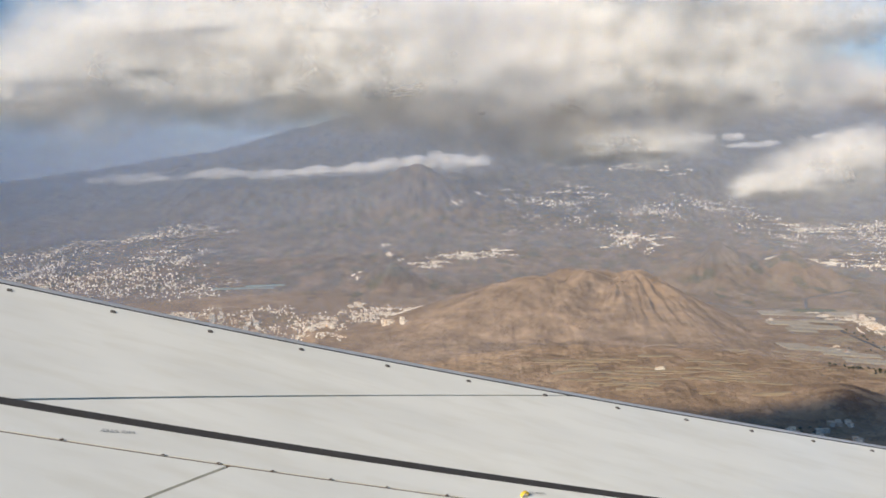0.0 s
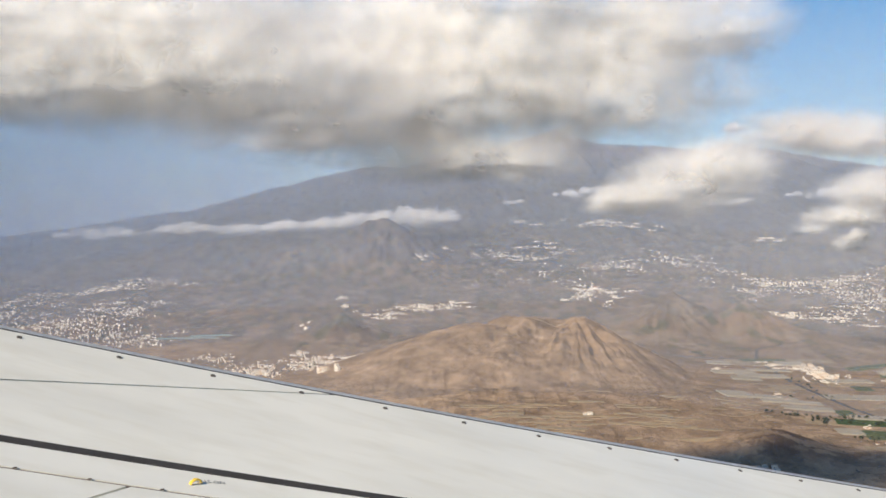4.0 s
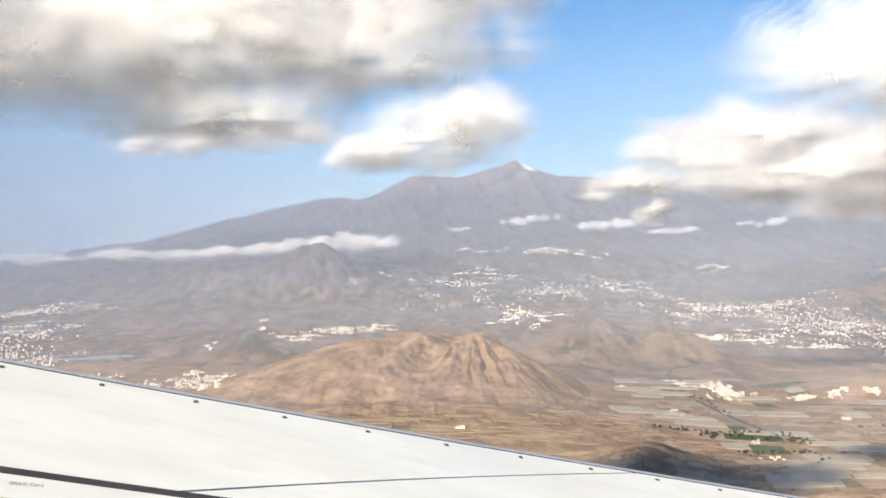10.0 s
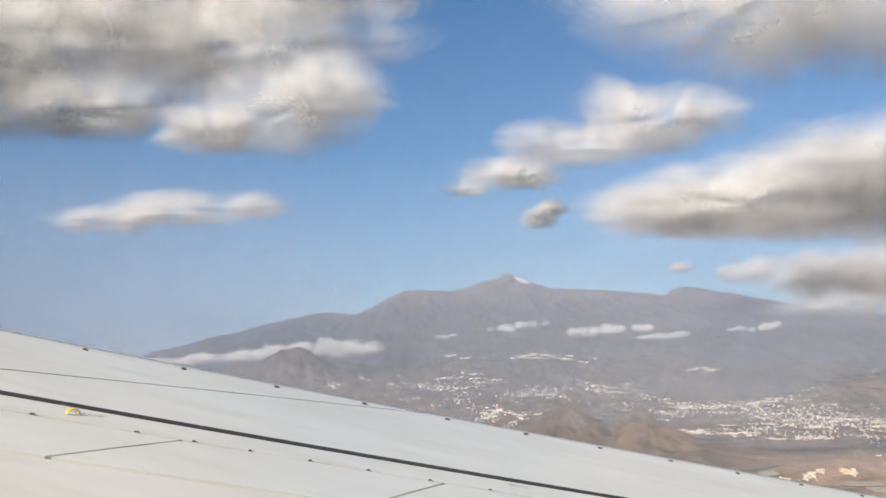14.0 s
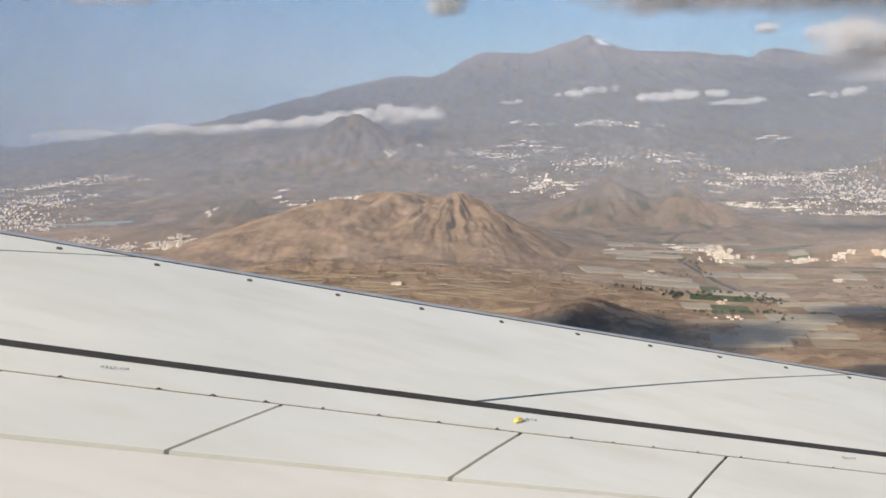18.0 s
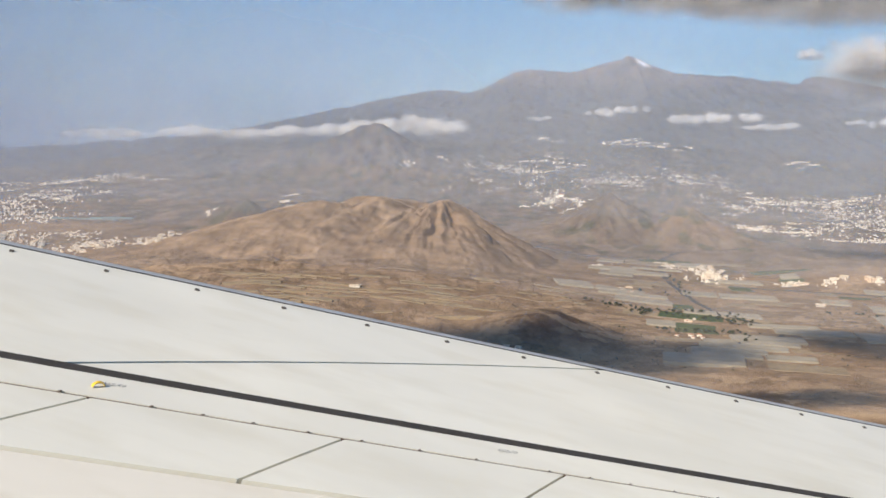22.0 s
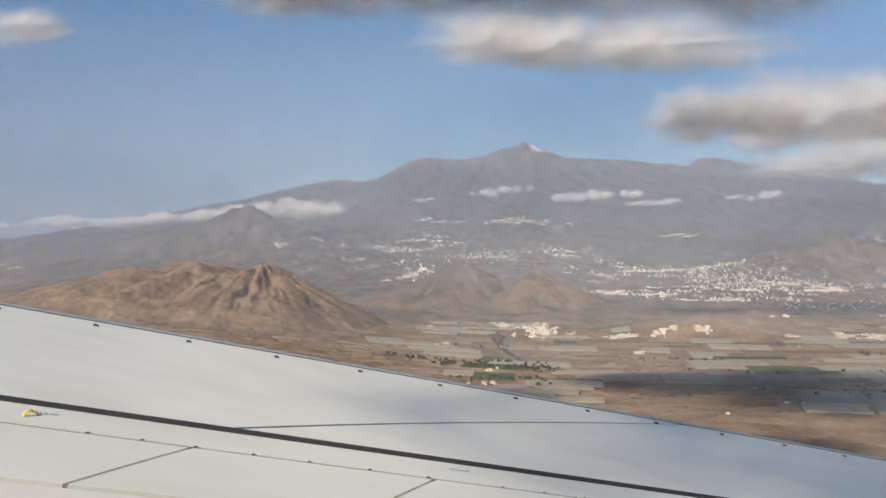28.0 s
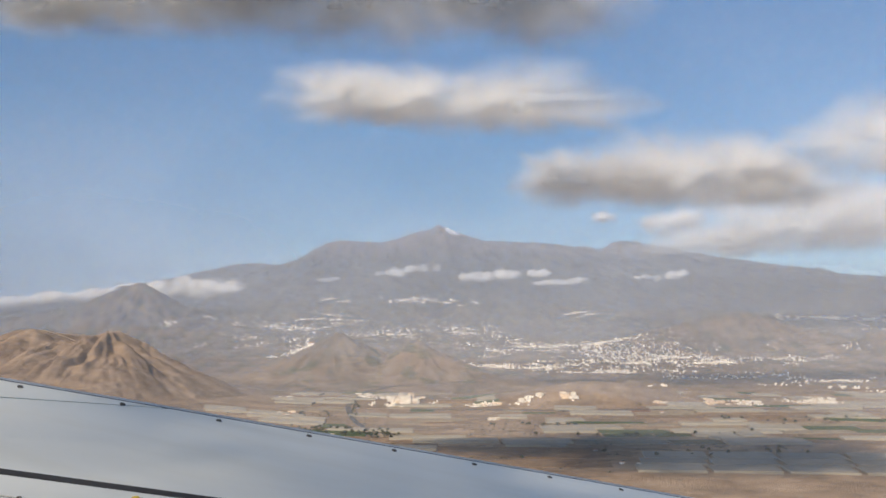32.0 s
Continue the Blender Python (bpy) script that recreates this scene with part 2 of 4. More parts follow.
def wing_material(name, colour, rough):
    m = Nodes(name)
    p = m.place()
    n = m.noise(p, 0.045, 3, 0.5, (1.0, 2.2, 1.0))
    s = m.noise(p, 0.22, 3, 0.45, (0.5, 1.6, 1.0))
    c = m.mix(m.grey(n, 0.35, 0.7, 0, 0.6), colour, tuple(v * 0.82 for v in colour))
    c = m.mix(m.grey(s, 0.48, 0.72, 0, 0.4), c, (colour[0] * 0.8, colour[1] * 0.77, colour[2] * 0.7))
    m.bsdf.inputs["Coat Weight"].default_value, m.bsdf.inputs["Coat Roughness"].default_value = 0.15, 0.2
    return m.finish(c, m.grey(n, 0.3, 0.7, rough, rough + 0.1), 0, 0.5)


def sea_material():
    m = Nodes("sea_water")
    p = m.place()
    m.bump(m.noise(p, 0.6, 6, 0.6), 0.25, 0.4)
    return m.finish((0.02, 0.06, 0.10), 0.12, 0, 0.5)


EARTH = earth_material()
SEA = sea_material()
WHITE_WALL = wall_material("white_render", (0.92, 0.83, 0.69), 0.10)
OCHRE_WALL = wall_material("ochre_render", (0.80, 0.60, 0.42))
GREY_WALL = wall_material("grey_render", (0.55, 0.54, 0.51))
GLASS = plain_material("window_glass", (0.05, 0.06, 0.08), 0.15, 0, 0.1)
FLAT_ROOF = wall_material("roof_screed", (0.72, 0.62, 0.49))
CLAY_ROOF = wall_material("clay_roof", (0.48, 0.22, 0.12))
NET = field_material("greenhouse_net", (0.40, 0.35, 0.27), 2.2, 0.15)
SOIL = field_material("ploughed_soil", (0.25, 0.16, 0.095))
PALE_SOIL = field_material("pale_soil", (0.36, 0.27, 0.17))
CROP = field_material("green_crop", (0.06, 0.095, 0.035), 1.0)
PLASTIC = field_material("teal_sheeting", (0.22, 0.36, 0.37), 2.0, 0.1)
ASPHALT = plain_material("asphalt", (0.075, 0.072, 0.07), 0.9, 0, 0.2, 0.3, world=True)
TRACK = plain_material("dirt_track", (0.36, 0.27, 0.18), 0.95, 0, 0.2, 0.3, world=True)
LEAF = plain_material("dark_foliage", (0.042, 0.05, 0.026), 0.8, 0, 0.4, 1.5, world=True)
BARK = plain_material("bark", (0.12, 0.09, 0.06), 0.9)
SHELLS = 10
CLOUD = {size: [cloud_material("cloud_vapour", 0.195 - 0.0180 * n, 0.105 / size) for n in range(SHELLS)] for size in (1, 4)}
WING_WHITE = wing_material("white_wing_paint", (0.83, 0.805, 0.70), 0.28)
WING_CREAM = wing_material("cream_flap_paint", (0.83, 0.78, 0.67), 0.4)
WING_SEAL = plain_material("dark_rubber_seal", (0.05, 0.046, 0.042), 0.8, 0, 0.2, 0.3)
WING_GROOVE = plain_material("dark_groove", (0.10, 0.09, 0.08), 0.8, 0, 0.3, 0.3)
WING_JOINT = plain_material("brown_sealant", (0.16, 0.12, 0.09), 0.8, 0, 0.3, 0.3)
WING_METAL = plain_material("bare_metal", (0.56, 0.56, 0.55), 0.45, 0.35, 0.12, 0.5)
WING_INK = plain_material("grey_marking_paint", (0.16, 0.16, 0.16), 0.7)
YELLOW = plain_material("yellow_paint", (0.78, 0.52, 0.06), 0.5, 0, 0.15, 0.8)

# ---------------------------------------------------------------- the shape of the land
def hash2(ix, iy, seed):
    n = (ix.astype(np.int64) * 374761393 + iy.astype(np.int64) * 668265263 + seed * 974634773) & 0x7FFFFFFF
    n = ((n ^ (n >> 13)) * 1274126177) & 0x7FFFFFFF
    n = ((n ^ (n >> 16)) * 668265263) & 0x7FFFFFFF
    return ((n ^ (n >> 15)) & 0xFFFF) / 65535.0


def vnoise(x, y, seed=0):
    ix, iy = np.floor(x), np.floor(y)
    fx, fy = x - ix, y - iy
    fx, fy = fx * fx * fx * (fx * (fx * 6 - 15) + 10), fy * fy * fy * (fy * (fy * 6 - 15) + 10)
    a, b = hash2(ix, iy, seed), hash2(ix + 1, iy, seed)
    c, d = hash2(ix, iy + 1, seed), hash2(ix + 1, iy + 1, seed)
    return (a + (b - a) * fx) * (1 - fy) + (c + (d - c) * fx) * fy


def fbm(x, y, octaves=5, seed=0, ridged=False):
    total, amp, norm = 0.0, 1.0, 0.0
    for k in range(octaves):
        n = vnoise(x * 2 ** k + 17.3 * k, y * 2 ** k - 9.1 * k, seed + k)
        total = total + amp * ((1 - np.abs(2 * n - 1)) if ridged else n)
        norm += amp
        amp *= 0.5
    return total / norm


def smooth(a, b, x):
    s = np.clip((x - a) / (b - a), 0, 1)
    return s * s * (3 - 2 * s)


# height of the skyline behind, from west to east
RIDGE_X = (-2600, -1900, -1419, -1080, -881, -733, -690, -635, -490, -211, -125, -61, -15, 60, 101, 160, 202, 235, 278, 330, 366, 400, 440, 508, 659, 800, 835, 866, 915, 955, 1056, 1290, 1500, 1800, 2600)
RIDGE_Z = (5, 20, 56, 122, 155, 184, 190, 190, 222, 272, 280, 277, 295, 334, 344, 339, 337, 344, 354, 367, 388, 376, 358, 343, 334, 323, 322, 344, 341, 330, 309, 272, 232, 190, 120)


def cone(x, y, cx, cy, rx, ry, high, seed, gullies=9.0, sharp=1.15, cut=0.25, flat=0.0):
    """A worn volcanic hill: a flank with gullies that run down from the top."""
    wx, wy = (fbm(x / 24, y / 24, 3, seed + 40) - 0.5) * 10, (fbm(x / 24, y / 24, 3, seed + 50) - 0.5) * 10
    dx, dy = (x + wx - cx) / rx, (y + wy - cy) / ry
    d = np.sqrt(dx * dx + dy * dy)
    th = np.arctan2(dy, dx)
    ribs = np.abs(2 * vnoise(th * gullies / 3 + d * 0.8, d * 0.9 + 3, seed) - 1) * 0.55 + np.abs(2 * vnoise(th * gullies / 1.2, d * 2, seed + 1) - 1) * 0.28 + np.abs(2 * vnoise(th * gullies * 2.1 + 3, d * 4, seed + 2) - 1) * 0.17
    body = np.clip(1 - np.maximum(d - flat, 0) / (1 - flat), 0, 1)
    body = body ** sharp
    return high * (body + cut * (ribs - 0.45) * np.clip(d * 3, 0, 1) * np.clip((1 - d) * 1.6, 0, 1))


def height(x, y):
    x, y = np.asarray(x, float), np.asarray(y, float)
    coast = 392 + 235 * smooth(-35, -95, x) + (fbm(x / 40, y * 0, 3, 5) - 0.5) * 22 - 140 * smooth(190, 360, x)
    inland = y - coast
    low = np.interp(y, (300, 400, 540, 640, 830, 1010, 1130, 1500, 1800), (0.5, 3, 9.2, 13.2, 21, 33, 42, 78, 95))
    low = low * (1 - 0.55 * smooth(-150, -700, x)) * np.clip(inland / 60, -0.3, 1)
    ridge = np.interp(x, RIDGE_X, RIDGE_Z) + (fbm(x / 60, y * 0 + 2, 4, 8) - 0.5) * 9
    up = smooth(1250, 3250, y) * 0.55 + 0.45 * np.clip((y - 1250) / 1750, 0, 1) ** 1.6
    back = 1 - 0.55 * smooth(3050, 3900, y)
    far = np.maximum(ridge - 60, 0) * np.clip(up, 0, 1) * back
    z = low * (1 - 0.35 * smooth(1500, 2800, y)) + far
    # ravines run down the flank, plains stay even
    rav = fbm(x / 55 + 3, y / 190, 4, 21, True)
    z = z + (rav - 0.55) * (2.2 * smooth(620, 900, y) + 9 * smooth(950, 1500, y) + 17 * smooth(1500, 2300, y)) * (1 - 0.75 * smooth(2500, 3100, y)) * np.where(x < 620, 1, 1.3)
    z = z + (fbm(x / 16, y / 16, 4, 33) - 0.5) * (0.9 + 1.6 * smooth(760, 1000, y) + 3 * smooth(1100, 1600, y))
    # the foot of the near hill: a bare dome that ends in a cliff above the shore
    foot = np.exp(-(((x - 62) / 118) ** 2 + ((y - 560) / 120) ** 2) ** 1.3)
    z = z + 13 * foot * smooth(-14, 26, inland + (fbm(x / 9, y / 30, 3, 61) - 0.5) * 30)
    z = z + foot * ((fbm(x / 30, y / 30, 4, 71, True) - 0.5) * 3.0 + (fbm(x / 7, y / 7, 3, 75) - 0.5) * 1.0)
    # a church mound, and fine rills on bare ground
    z = z + cone(x, y, 186, 1022, 30, 24, 9, 195, 7, 1.2, 0.1)
    z = z + (fbm(x / 6, y / 6, 3, 91, True) - 0.5) * 0.9 * smooth(900, 700, y) * smooth(-120, -20, x) * smooth(230, 170, x)
    # hills
    z = z + np.maximum.reduce([
        cone(x, y, 116, 648, 68, 105, 27.8, 101, 13, 1.05, 0.35, 0.06),
        cone(x, y, 66, 640, 100, 96, 21, 111, 6, 1.0, 0.15, 0.18),
        cone(x, y, 94, 655, 84, 95, 25.5, 121, 6, 1.1, 0.13, 0.22)])
    # hollows worn into its seaward face
    for x0, y0, x1, y1, wide, deep in ((101, 628, 74, 566, 9, 6.0), (70, 612, 44, 560, 7, 3.0), (128, 622, 126, 566, 5, 2.6)):
        s = np.clip(((x - x0) * (x1 - x0) + (y - y0) * (y1 - y0)) / ((x1 - x0) ** 2 + (y1 - y0) ** 2), -0.3, 1.3)
        off = np.hypot(x - x0 - s * (x1 - x0), y - y0 - s * (y1 - y0)) + (fbm(x / 10, y / 10, 3, 301) - 0.5) * 7
        z = z - deep * np.exp(-(off / wide) ** 2) * (1 - 0.6 * np.clip(s, 0, 1))
    z = z + np.maximum(cone(x, y, 272, 820, 64, 66, 24, 131, 8, 1.55, 0.16), cone(x, y, 220, 838, 78, 80, 29, 141, 8, 1.6, 0.18))
    z = z + cone(x, y, -38, 815, 42, 40, 17, 151, 9, 1.2, 0.2) + cone(x, y, -70, 850, 60, 40, 9, 152, 9, 1.2, 0.2)
    z = z + cone(x, y, 176, 458, 30, 26, 7.5, 155, 7, 1.1, 0.15, 0.12)
    z = z + cone(x, y, 352, 640, 62, 40, 8.5, 161, 8, 1.2, 0.12, 0.2)
    z = z + cone(x, y, -30, 1322, 160, 150, 28, 171, 9, 1.15, 0.25) + cone(x, y, -95, 1300, 170, 120, 15, 172, 9, 1.2, 0.3) + cone(x, y, -26, 1322, 70, 60, 18, 175, 7, 1.0, 0.25, 0.08)
    z = z + cone(x, y, 577, 1100, 150, 120, 34, 181, 8, 1.2, 0.15) + cone(x, y, 690, 960, 110, 90, 36, 182, 8, 1.2, 0.2) + cone(x, y, 800, 940, 120, 80, 38, 183, 8, 1.2, 0.2)
    z = z + cone(x, y, 225, 985, 30, 26, 7, 191, 7, 1.2, 0.15) + cone(x, y, 396, 745, 26, 22, 5, 192, 7, 1.2, 0.15)
    # under the water the sheet goes on
    return np.where(inland < 0, np.minimum(z, -0.4 + inland * 0.05), z)

# ---------------------------------------------------------------- mesh helpers
def mesh_object(name, verts, faces, materials, parent=None, smooth_faces=False, index=None):
    me = bpy.data.meshes.new(name)
    me.from_pydata(verts, [], faces)
    for mat in materials if isinstance(materials, (list, tuple)) else [materials]:
        me.materials.append(mat)
    if index is not None:
        me.polygons.foreach_set("material_index", index)
    if smooth_faces:
        me.polygons.foreach_set("use_smooth", [True] * len(me.polygons))
    me.update()
    ob = new(name, me)
    ob.parent = parent
    return ob


def part(name, bm, material, parent, label="", smooth_faces=False):
    me = bpy.data.meshes.new(name)
    bm.to_mesh(me)
    bm.free()
    for mat in material if isinstance(material, (list, tuple)) else [material]:
        me.materials.append(mat)
    if smooth_faces:
        me.polygons.foreach_set("use_smooth", [True] * len(me.polygons))
    ob = new(name, me)
    ob.parent = parent
    return tagged(ob, label) if label else ob


def grid_faces(nu, nv):
    i, j = np.meshgrid(np.arange(nu - 1), np.arange(nv - 1), indexing="ij")
    a = (i * nv + j).ravel()
    return np.stack([a, a + nv, a + nv + 1, a + 1], 1).tolist()


# ---------------------------------------------------------------- land and sea
def build_land():
    mid = np.radians(np.linspace(-38, 40, 860))
    side = np.radians(np.linspace(2, 40, 40))
    th = np.concatenate([(mid[0] - side)[::-1], mid, mid[-1] + side])
    r = np.concatenate([np.linspace(290, 900, 420, endpoint=False), 900 * (3950 / 900) ** np.linspace(0, 1, 380)])
    t2, r2 = np.meshgrid(th, r, indexing="ij")
    x, y = 130 + r2 * np.sin(t2), 60 + r2 * np.cos(t2)
    z = height(x, y)
    verts = np.stack([x.ravel(), y.ravel(), z.ravel()], 1).tolist()
    ob = mesh_object("ground", verts, grid_faces(len(th), len(r)), EARTH, smooth_faces=True)
    tagged(ob, "dry brown volcanic land rising to a high mountain ridge", "ground", kind="structure")


def build_sea():
    bm = bmesh.new()
    bmesh.ops.create_circle(bm, cap_ends=True, segments=96, radius=4700)
    tagged(part("water", bm, SEA, None), "dark blue sea water off the shore", "sea", kind="structure")


def build_haze():
    # haze painted as nested veils, their tint bluer with distance
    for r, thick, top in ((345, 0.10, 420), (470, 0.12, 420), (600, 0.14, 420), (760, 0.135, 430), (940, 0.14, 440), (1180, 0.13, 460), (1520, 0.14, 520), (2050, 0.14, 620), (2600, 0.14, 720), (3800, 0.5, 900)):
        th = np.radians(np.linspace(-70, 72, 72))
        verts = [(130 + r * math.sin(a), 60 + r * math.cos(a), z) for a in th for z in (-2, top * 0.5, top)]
        ob = mesh_object("backdrop", verts, grid_faces(72, 3), haze_material("haze_veil", thick, top, (0.79, 0.77, 0.80, 1) if r < 700 else (0.68, 0.75, 0.88, 1) if r < 1100 else (0.52, 0.65, 0.90, 1) if r < 3000 else (0.48, 0.66, 0.98, 1)), smooth_faces=True)
        tagged(ob, "thin tinted veil standing in for haze over the land", "haze", kind="structure")


build_land()
build_sea()
build_haze()

# ---------------------------------------------------------------- the airliner's wing
W_ROOT = Vector((5.31, 7.62, 0.0))
W_HEADING = Vector((0.89499, 0.44608, 0.0))
W_ALONG = Vector((0.87480, 0.43602, -0.21100)).normalized()
W_IN = Vector((0.44608, -0.89499, -0.27)).normalized()
W_UP = W_ALONG.cross(-W_IN).normalized()


def wing_at(k, v, up=0.0):
    """A place on the tapering wing: k is its breadth there, v the share of it behind the front edge."""
    lift = 0.0025 * (1 - math.exp(-v / 0.004)) + 0.012 * math.sin(min(v, 0.5) * 3.0)
    s = (110.0 - k) / 38.457
    droop = 65.5 - 32.164 * s + 3.112 * s * s - 1.243 * s ** 3
    edge = W_ROOT + W_HEADING * (142 + 150 * s) + Vector((-0.44608, 0.89499, 0)) * k + Vector((0, 0, droop))
    return edge + W_IN * (k * v) + W_UP * (k * (lift + up))


def wing_turn(k, v):
    m = Matrix((W_ALONG, -W_IN, W_UP)).transposed().to_4x4()
    m.translation = wing_at(k, v)
    return m


def skin(name, k0, k1, v0, v1, slant, mat, parent, thick=0.006, gap=0.0015, label=""):
    """One panel of the skin with a thickness; its cross joints slant."""
    nu, nv = 14, 10
    ks = [k0 * (1 - gap) + (k1 * (1 + gap) - k0 * (1 - gap)) * i / (nu - 1) for i in range(nu)]
    vs = [v0 + (v1 - v0) * (j / (nv - 1)) ** 1.4 for j in range(nv)]
    verts = [tuple(wing_at(k * (1 + slant * v), v)) for k in ks for v in vs]
    faces = grid_faces(nu, nv)
    ring = [i * nv for i in range(nu)] + [(nu - 1) * nv + j for j in range(1, nv)] + [i * nv + nv - 1 for i in range(nu - 2, -1, -1)] + list(range(nv - 2, 0, -1))
    base = len(verts)
    for r in ring:
        k, v = ks[r // nv], vs[r % nv]
        verts.append(tuple(wing_at(k * (1 + slant * v), v, -thick)))
    n = len(ring)
    faces += [(ring[i], base + i, base + (i + 1) % n, ring[(i + 1) % n]) for i in range(n)]
    ob = mesh_object(name, verts, faces, mat, parent, smooth_faces=False)
    return tagged(ob, label) if label else ob


def build_wing():
    wing = new("airliner_wing")
    wing.location = wing_at(150, 0.2)
    bpy.context.view_layer.update()
    tagged(wing, "white airliner wing with grey joints and a dark seal strip", "wing")

    def under(ob):
        ob.parent = wing
        ob.matrix_parent_inverse = wing.matrix_world.inverted()
        return ob

    ks = [185 * 0.986 ** i for i in range(97)]
    # the body under the skin
    verts = [tuple(wing_at(k, v, up)) for k in ks for v, up in ((0.0, -0.004), (0.10, -0.0075), (0.32, -0.0075), (0.53, -0.0075), (0.53, -0.03), (0.28, -0.09), (0.06, -0.07), (0.0, -0.03))]
    faces = []
    for i in range(len(ks) - 1):
        for j in range(8):
            a, b = i * 8 + j, i * 8 + (j + 1) % 8
            faces.append((a, b, b + 8, a + 8))
    faces += [tuple(range(8)), tuple(range((len(ks) - 1) * 8, len(ks) * 8))]
    under(mesh_object("body", verts, faces, WING_GROOVE))
    # front edge: a rounded lip with a dark line behind it
    prof = [(-0.0035, -0.012), (-0.0045, -0.006), (-0.0035, -0.0015), (-0.0010, 0.0008), (0.0100, 0.0014)]
    verts = [tuple(wing_at(k, 0, u) + W_IN * (k * v)) for k in ks for v, u in prof]
    under(tagged(mesh_object("front_edge", verts, grid_faces(len(ks), 5), WING_METAL, smooth_faces=True), "pale metal edge strip"))
    # skins
    joints = [185 * 0.82 ** i for i in range(7)]
    for a, b in zip(joints, joints[1:]):
        under(skin("front_panel", a, b, 0.0172, 0.2620, 0.62, WING_WHITE, None, gap=0.0009))
    verts = [tuple(wing_at(k, v, up)) for k in ks for v, up in ((0.2620, -0.004), (0.2630, 0.0004), (0.2730, 0.0004), (0.2740, -0.004))]
    under(tagged(mesh_object("seal_strip", verts, grid_faces(len(ks), 4), WING_SEAL), "dark grey rubber seal strip"))
    for name, v0, v1, label in (("edge_joint", 0.0105, 0.0170, "dark joint behind the edge strip"), ("panel_joint", 0.3122, 0.3150, "thin brown sealed joint")):
        verts = [tuple(wing_at(k, v, up)) for k in ks for v, up in ((v0, -0.003), (v0 + 0.0004, -0.0006), (v1 - 0.0004, -0.0006), (v1, -0.003))]
        under(tagged(mesh_object(name, verts, grid_faces(len(ks), 4), WING_SEAL if v0 < 0.1 else WING_JOINT), label))
    joints = [185 * 0.955 ** i for i in range(29)]
    for a, b in zip(joints, joints[1:]):
        under(skin("middle_panel", a, b, 0.2740, 0.3120, 0.0, WING_WHITE, None, gap=0.0))
        under(skin("spoiler_panel", a, b, 0.3152, 0.400, 0.30, WING_WHITE, None, gap=0.0004))
        under(skin("flap", a, b, 0.406, 0.528, 0.0, WING_CREAM, None, gap=0.0, label="cream trailing flap"))
    # small blocks along the front edge
    k = 182.0
    block = None
    while k > 48.5:
        bm = bmesh.new()
        bmesh.ops.create_cube(bm, size=1)
        for v in bm.verts:
            v.co.x *= 0.0042 if v.co.z > 0 else 0.0050
            v.co.y *= 0.0040 if v.co.z > 0 else 0.0050
            v.co.z = 0.0014 if v.co.z > 0 else -0.001
        bmesh.ops.bevel(bm, geom=bm.edges[:], offset=0.0005, segments=1, affect="EDGES")
        if block is None:
            block = part("edge_block", bm, WING_GROOVE, None)
            me = block.data
        else:
            bm.free()
            block = new("edge_block", me)
        block.matrix_world = wing_turn(k, 0.032) @ Matrix.Scale(k, 4)
        under(block)
        k *= 0.979
    # markings, latches and lugs on the strip behind the seal
    txt = bpy.data.curves.new("no_step", "FONT")
    txt.body, txt.size, txt.align_x, txt.align_y = "NO STEP", 1.0, "CENTER", "CENTER"
    txt.materials.append(WING_INK)
    k, i = 180.0, 0
    while k > 54:
        t = new("marking", txt)
        t.matrix_world = wing_turn(k, 0.288) @ Matrix.Translation((0, 0, 0.0006 * k)) @ pose(0, 0, 0, 0, 0, 180) @ Matrix.Scale(0.0058 * k, 4)
        under(tagged(t, "grey lettering"))
        if i % 2 == 0:
            bm = bmesh.new()
            arc = [(math.cos(a), math.sin(a)) for a in np.linspace(0.1, math.pi - 0.1, 9)]
            rings = []
            for c, s in arc:
                w = 0.0022 + 0.0008 * (1 - s)
                rings.append([bm.verts.new((0.010 * c, dy, 0.0085 * s * f)) for dy, f in ((-w, 1.0), (w, 1.0), (w, 0.78), (-w, 0.78))])
            for a, b in zip(rings, rings[1:]):
                for j in range(4):
                    bm.faces.new((a[j], a[(j + 1) % 4], b[(j + 1) % 4], b[j]))
            bm.faces.new(rings[0])
            bm.faces.new(rings[-1][::-1])
            lug = part("lifting_lug", bm, YELLOW, None, "yellow painted lug")
            lug.matrix_world = wing_turn(k * 1.003, 0.295) @ Matrix.Scale(k * 0.5, 4) @ pose(0, 0, 0, 0, 0, 25)
            under(lug)
        for shift in (0.994, 0.985, 0.976, 0.966, 0.956, 0.945, 0.934):
            bm = bmesh.new()
            bmesh.ops.create_cube(bm, size=1)
            for v in bm.verts:
                v.co = Vector((v.co.x * 0.0036, v.co.y * 0.0014, v.co.z * 0.0010 + 0.0005))
            bmesh.ops.bevel(bm, geom=bm.edges[:], offset=0.0005, segments=1, affect="EDGES")
            h = part("hinge", bm, WING_JOINT, None, "small dark steel hinge")
            h.matrix_world = wing_turn(k * shift, 0.3136) @ Matrix.Scale(k, 4) @ pose(0, 0, 0, 0, 0, 30)
            under(h)
        k *= 0.925
        i += 1


build_wing()

# ---------------------------------------------------------------- clouds
def vnoise3(p, seed):
    i = np.floor(p)
    f = p - i
    f = f * f * f * (f * (f * 6 - 15) + 10)
    out = 0.0
    for dz in (0, 1):
        for dy in (0, 1):
            for dx in (0, 1):
                h = hash2(i[:, 0] + dx + (i[:, 2] + dz) * 57, i[:, 1] + dy + (i[:, 2] + dz) * 131, seed)
                w = (f[:, 0] if dx else 1 - f[:, 0]) * (f[:, 1] if dy else 1 - f[:, 1]) * (f[:, 2] if dz else 1 - f[:, 2])
                out = out + h * w
    return out


SPHERES = {}


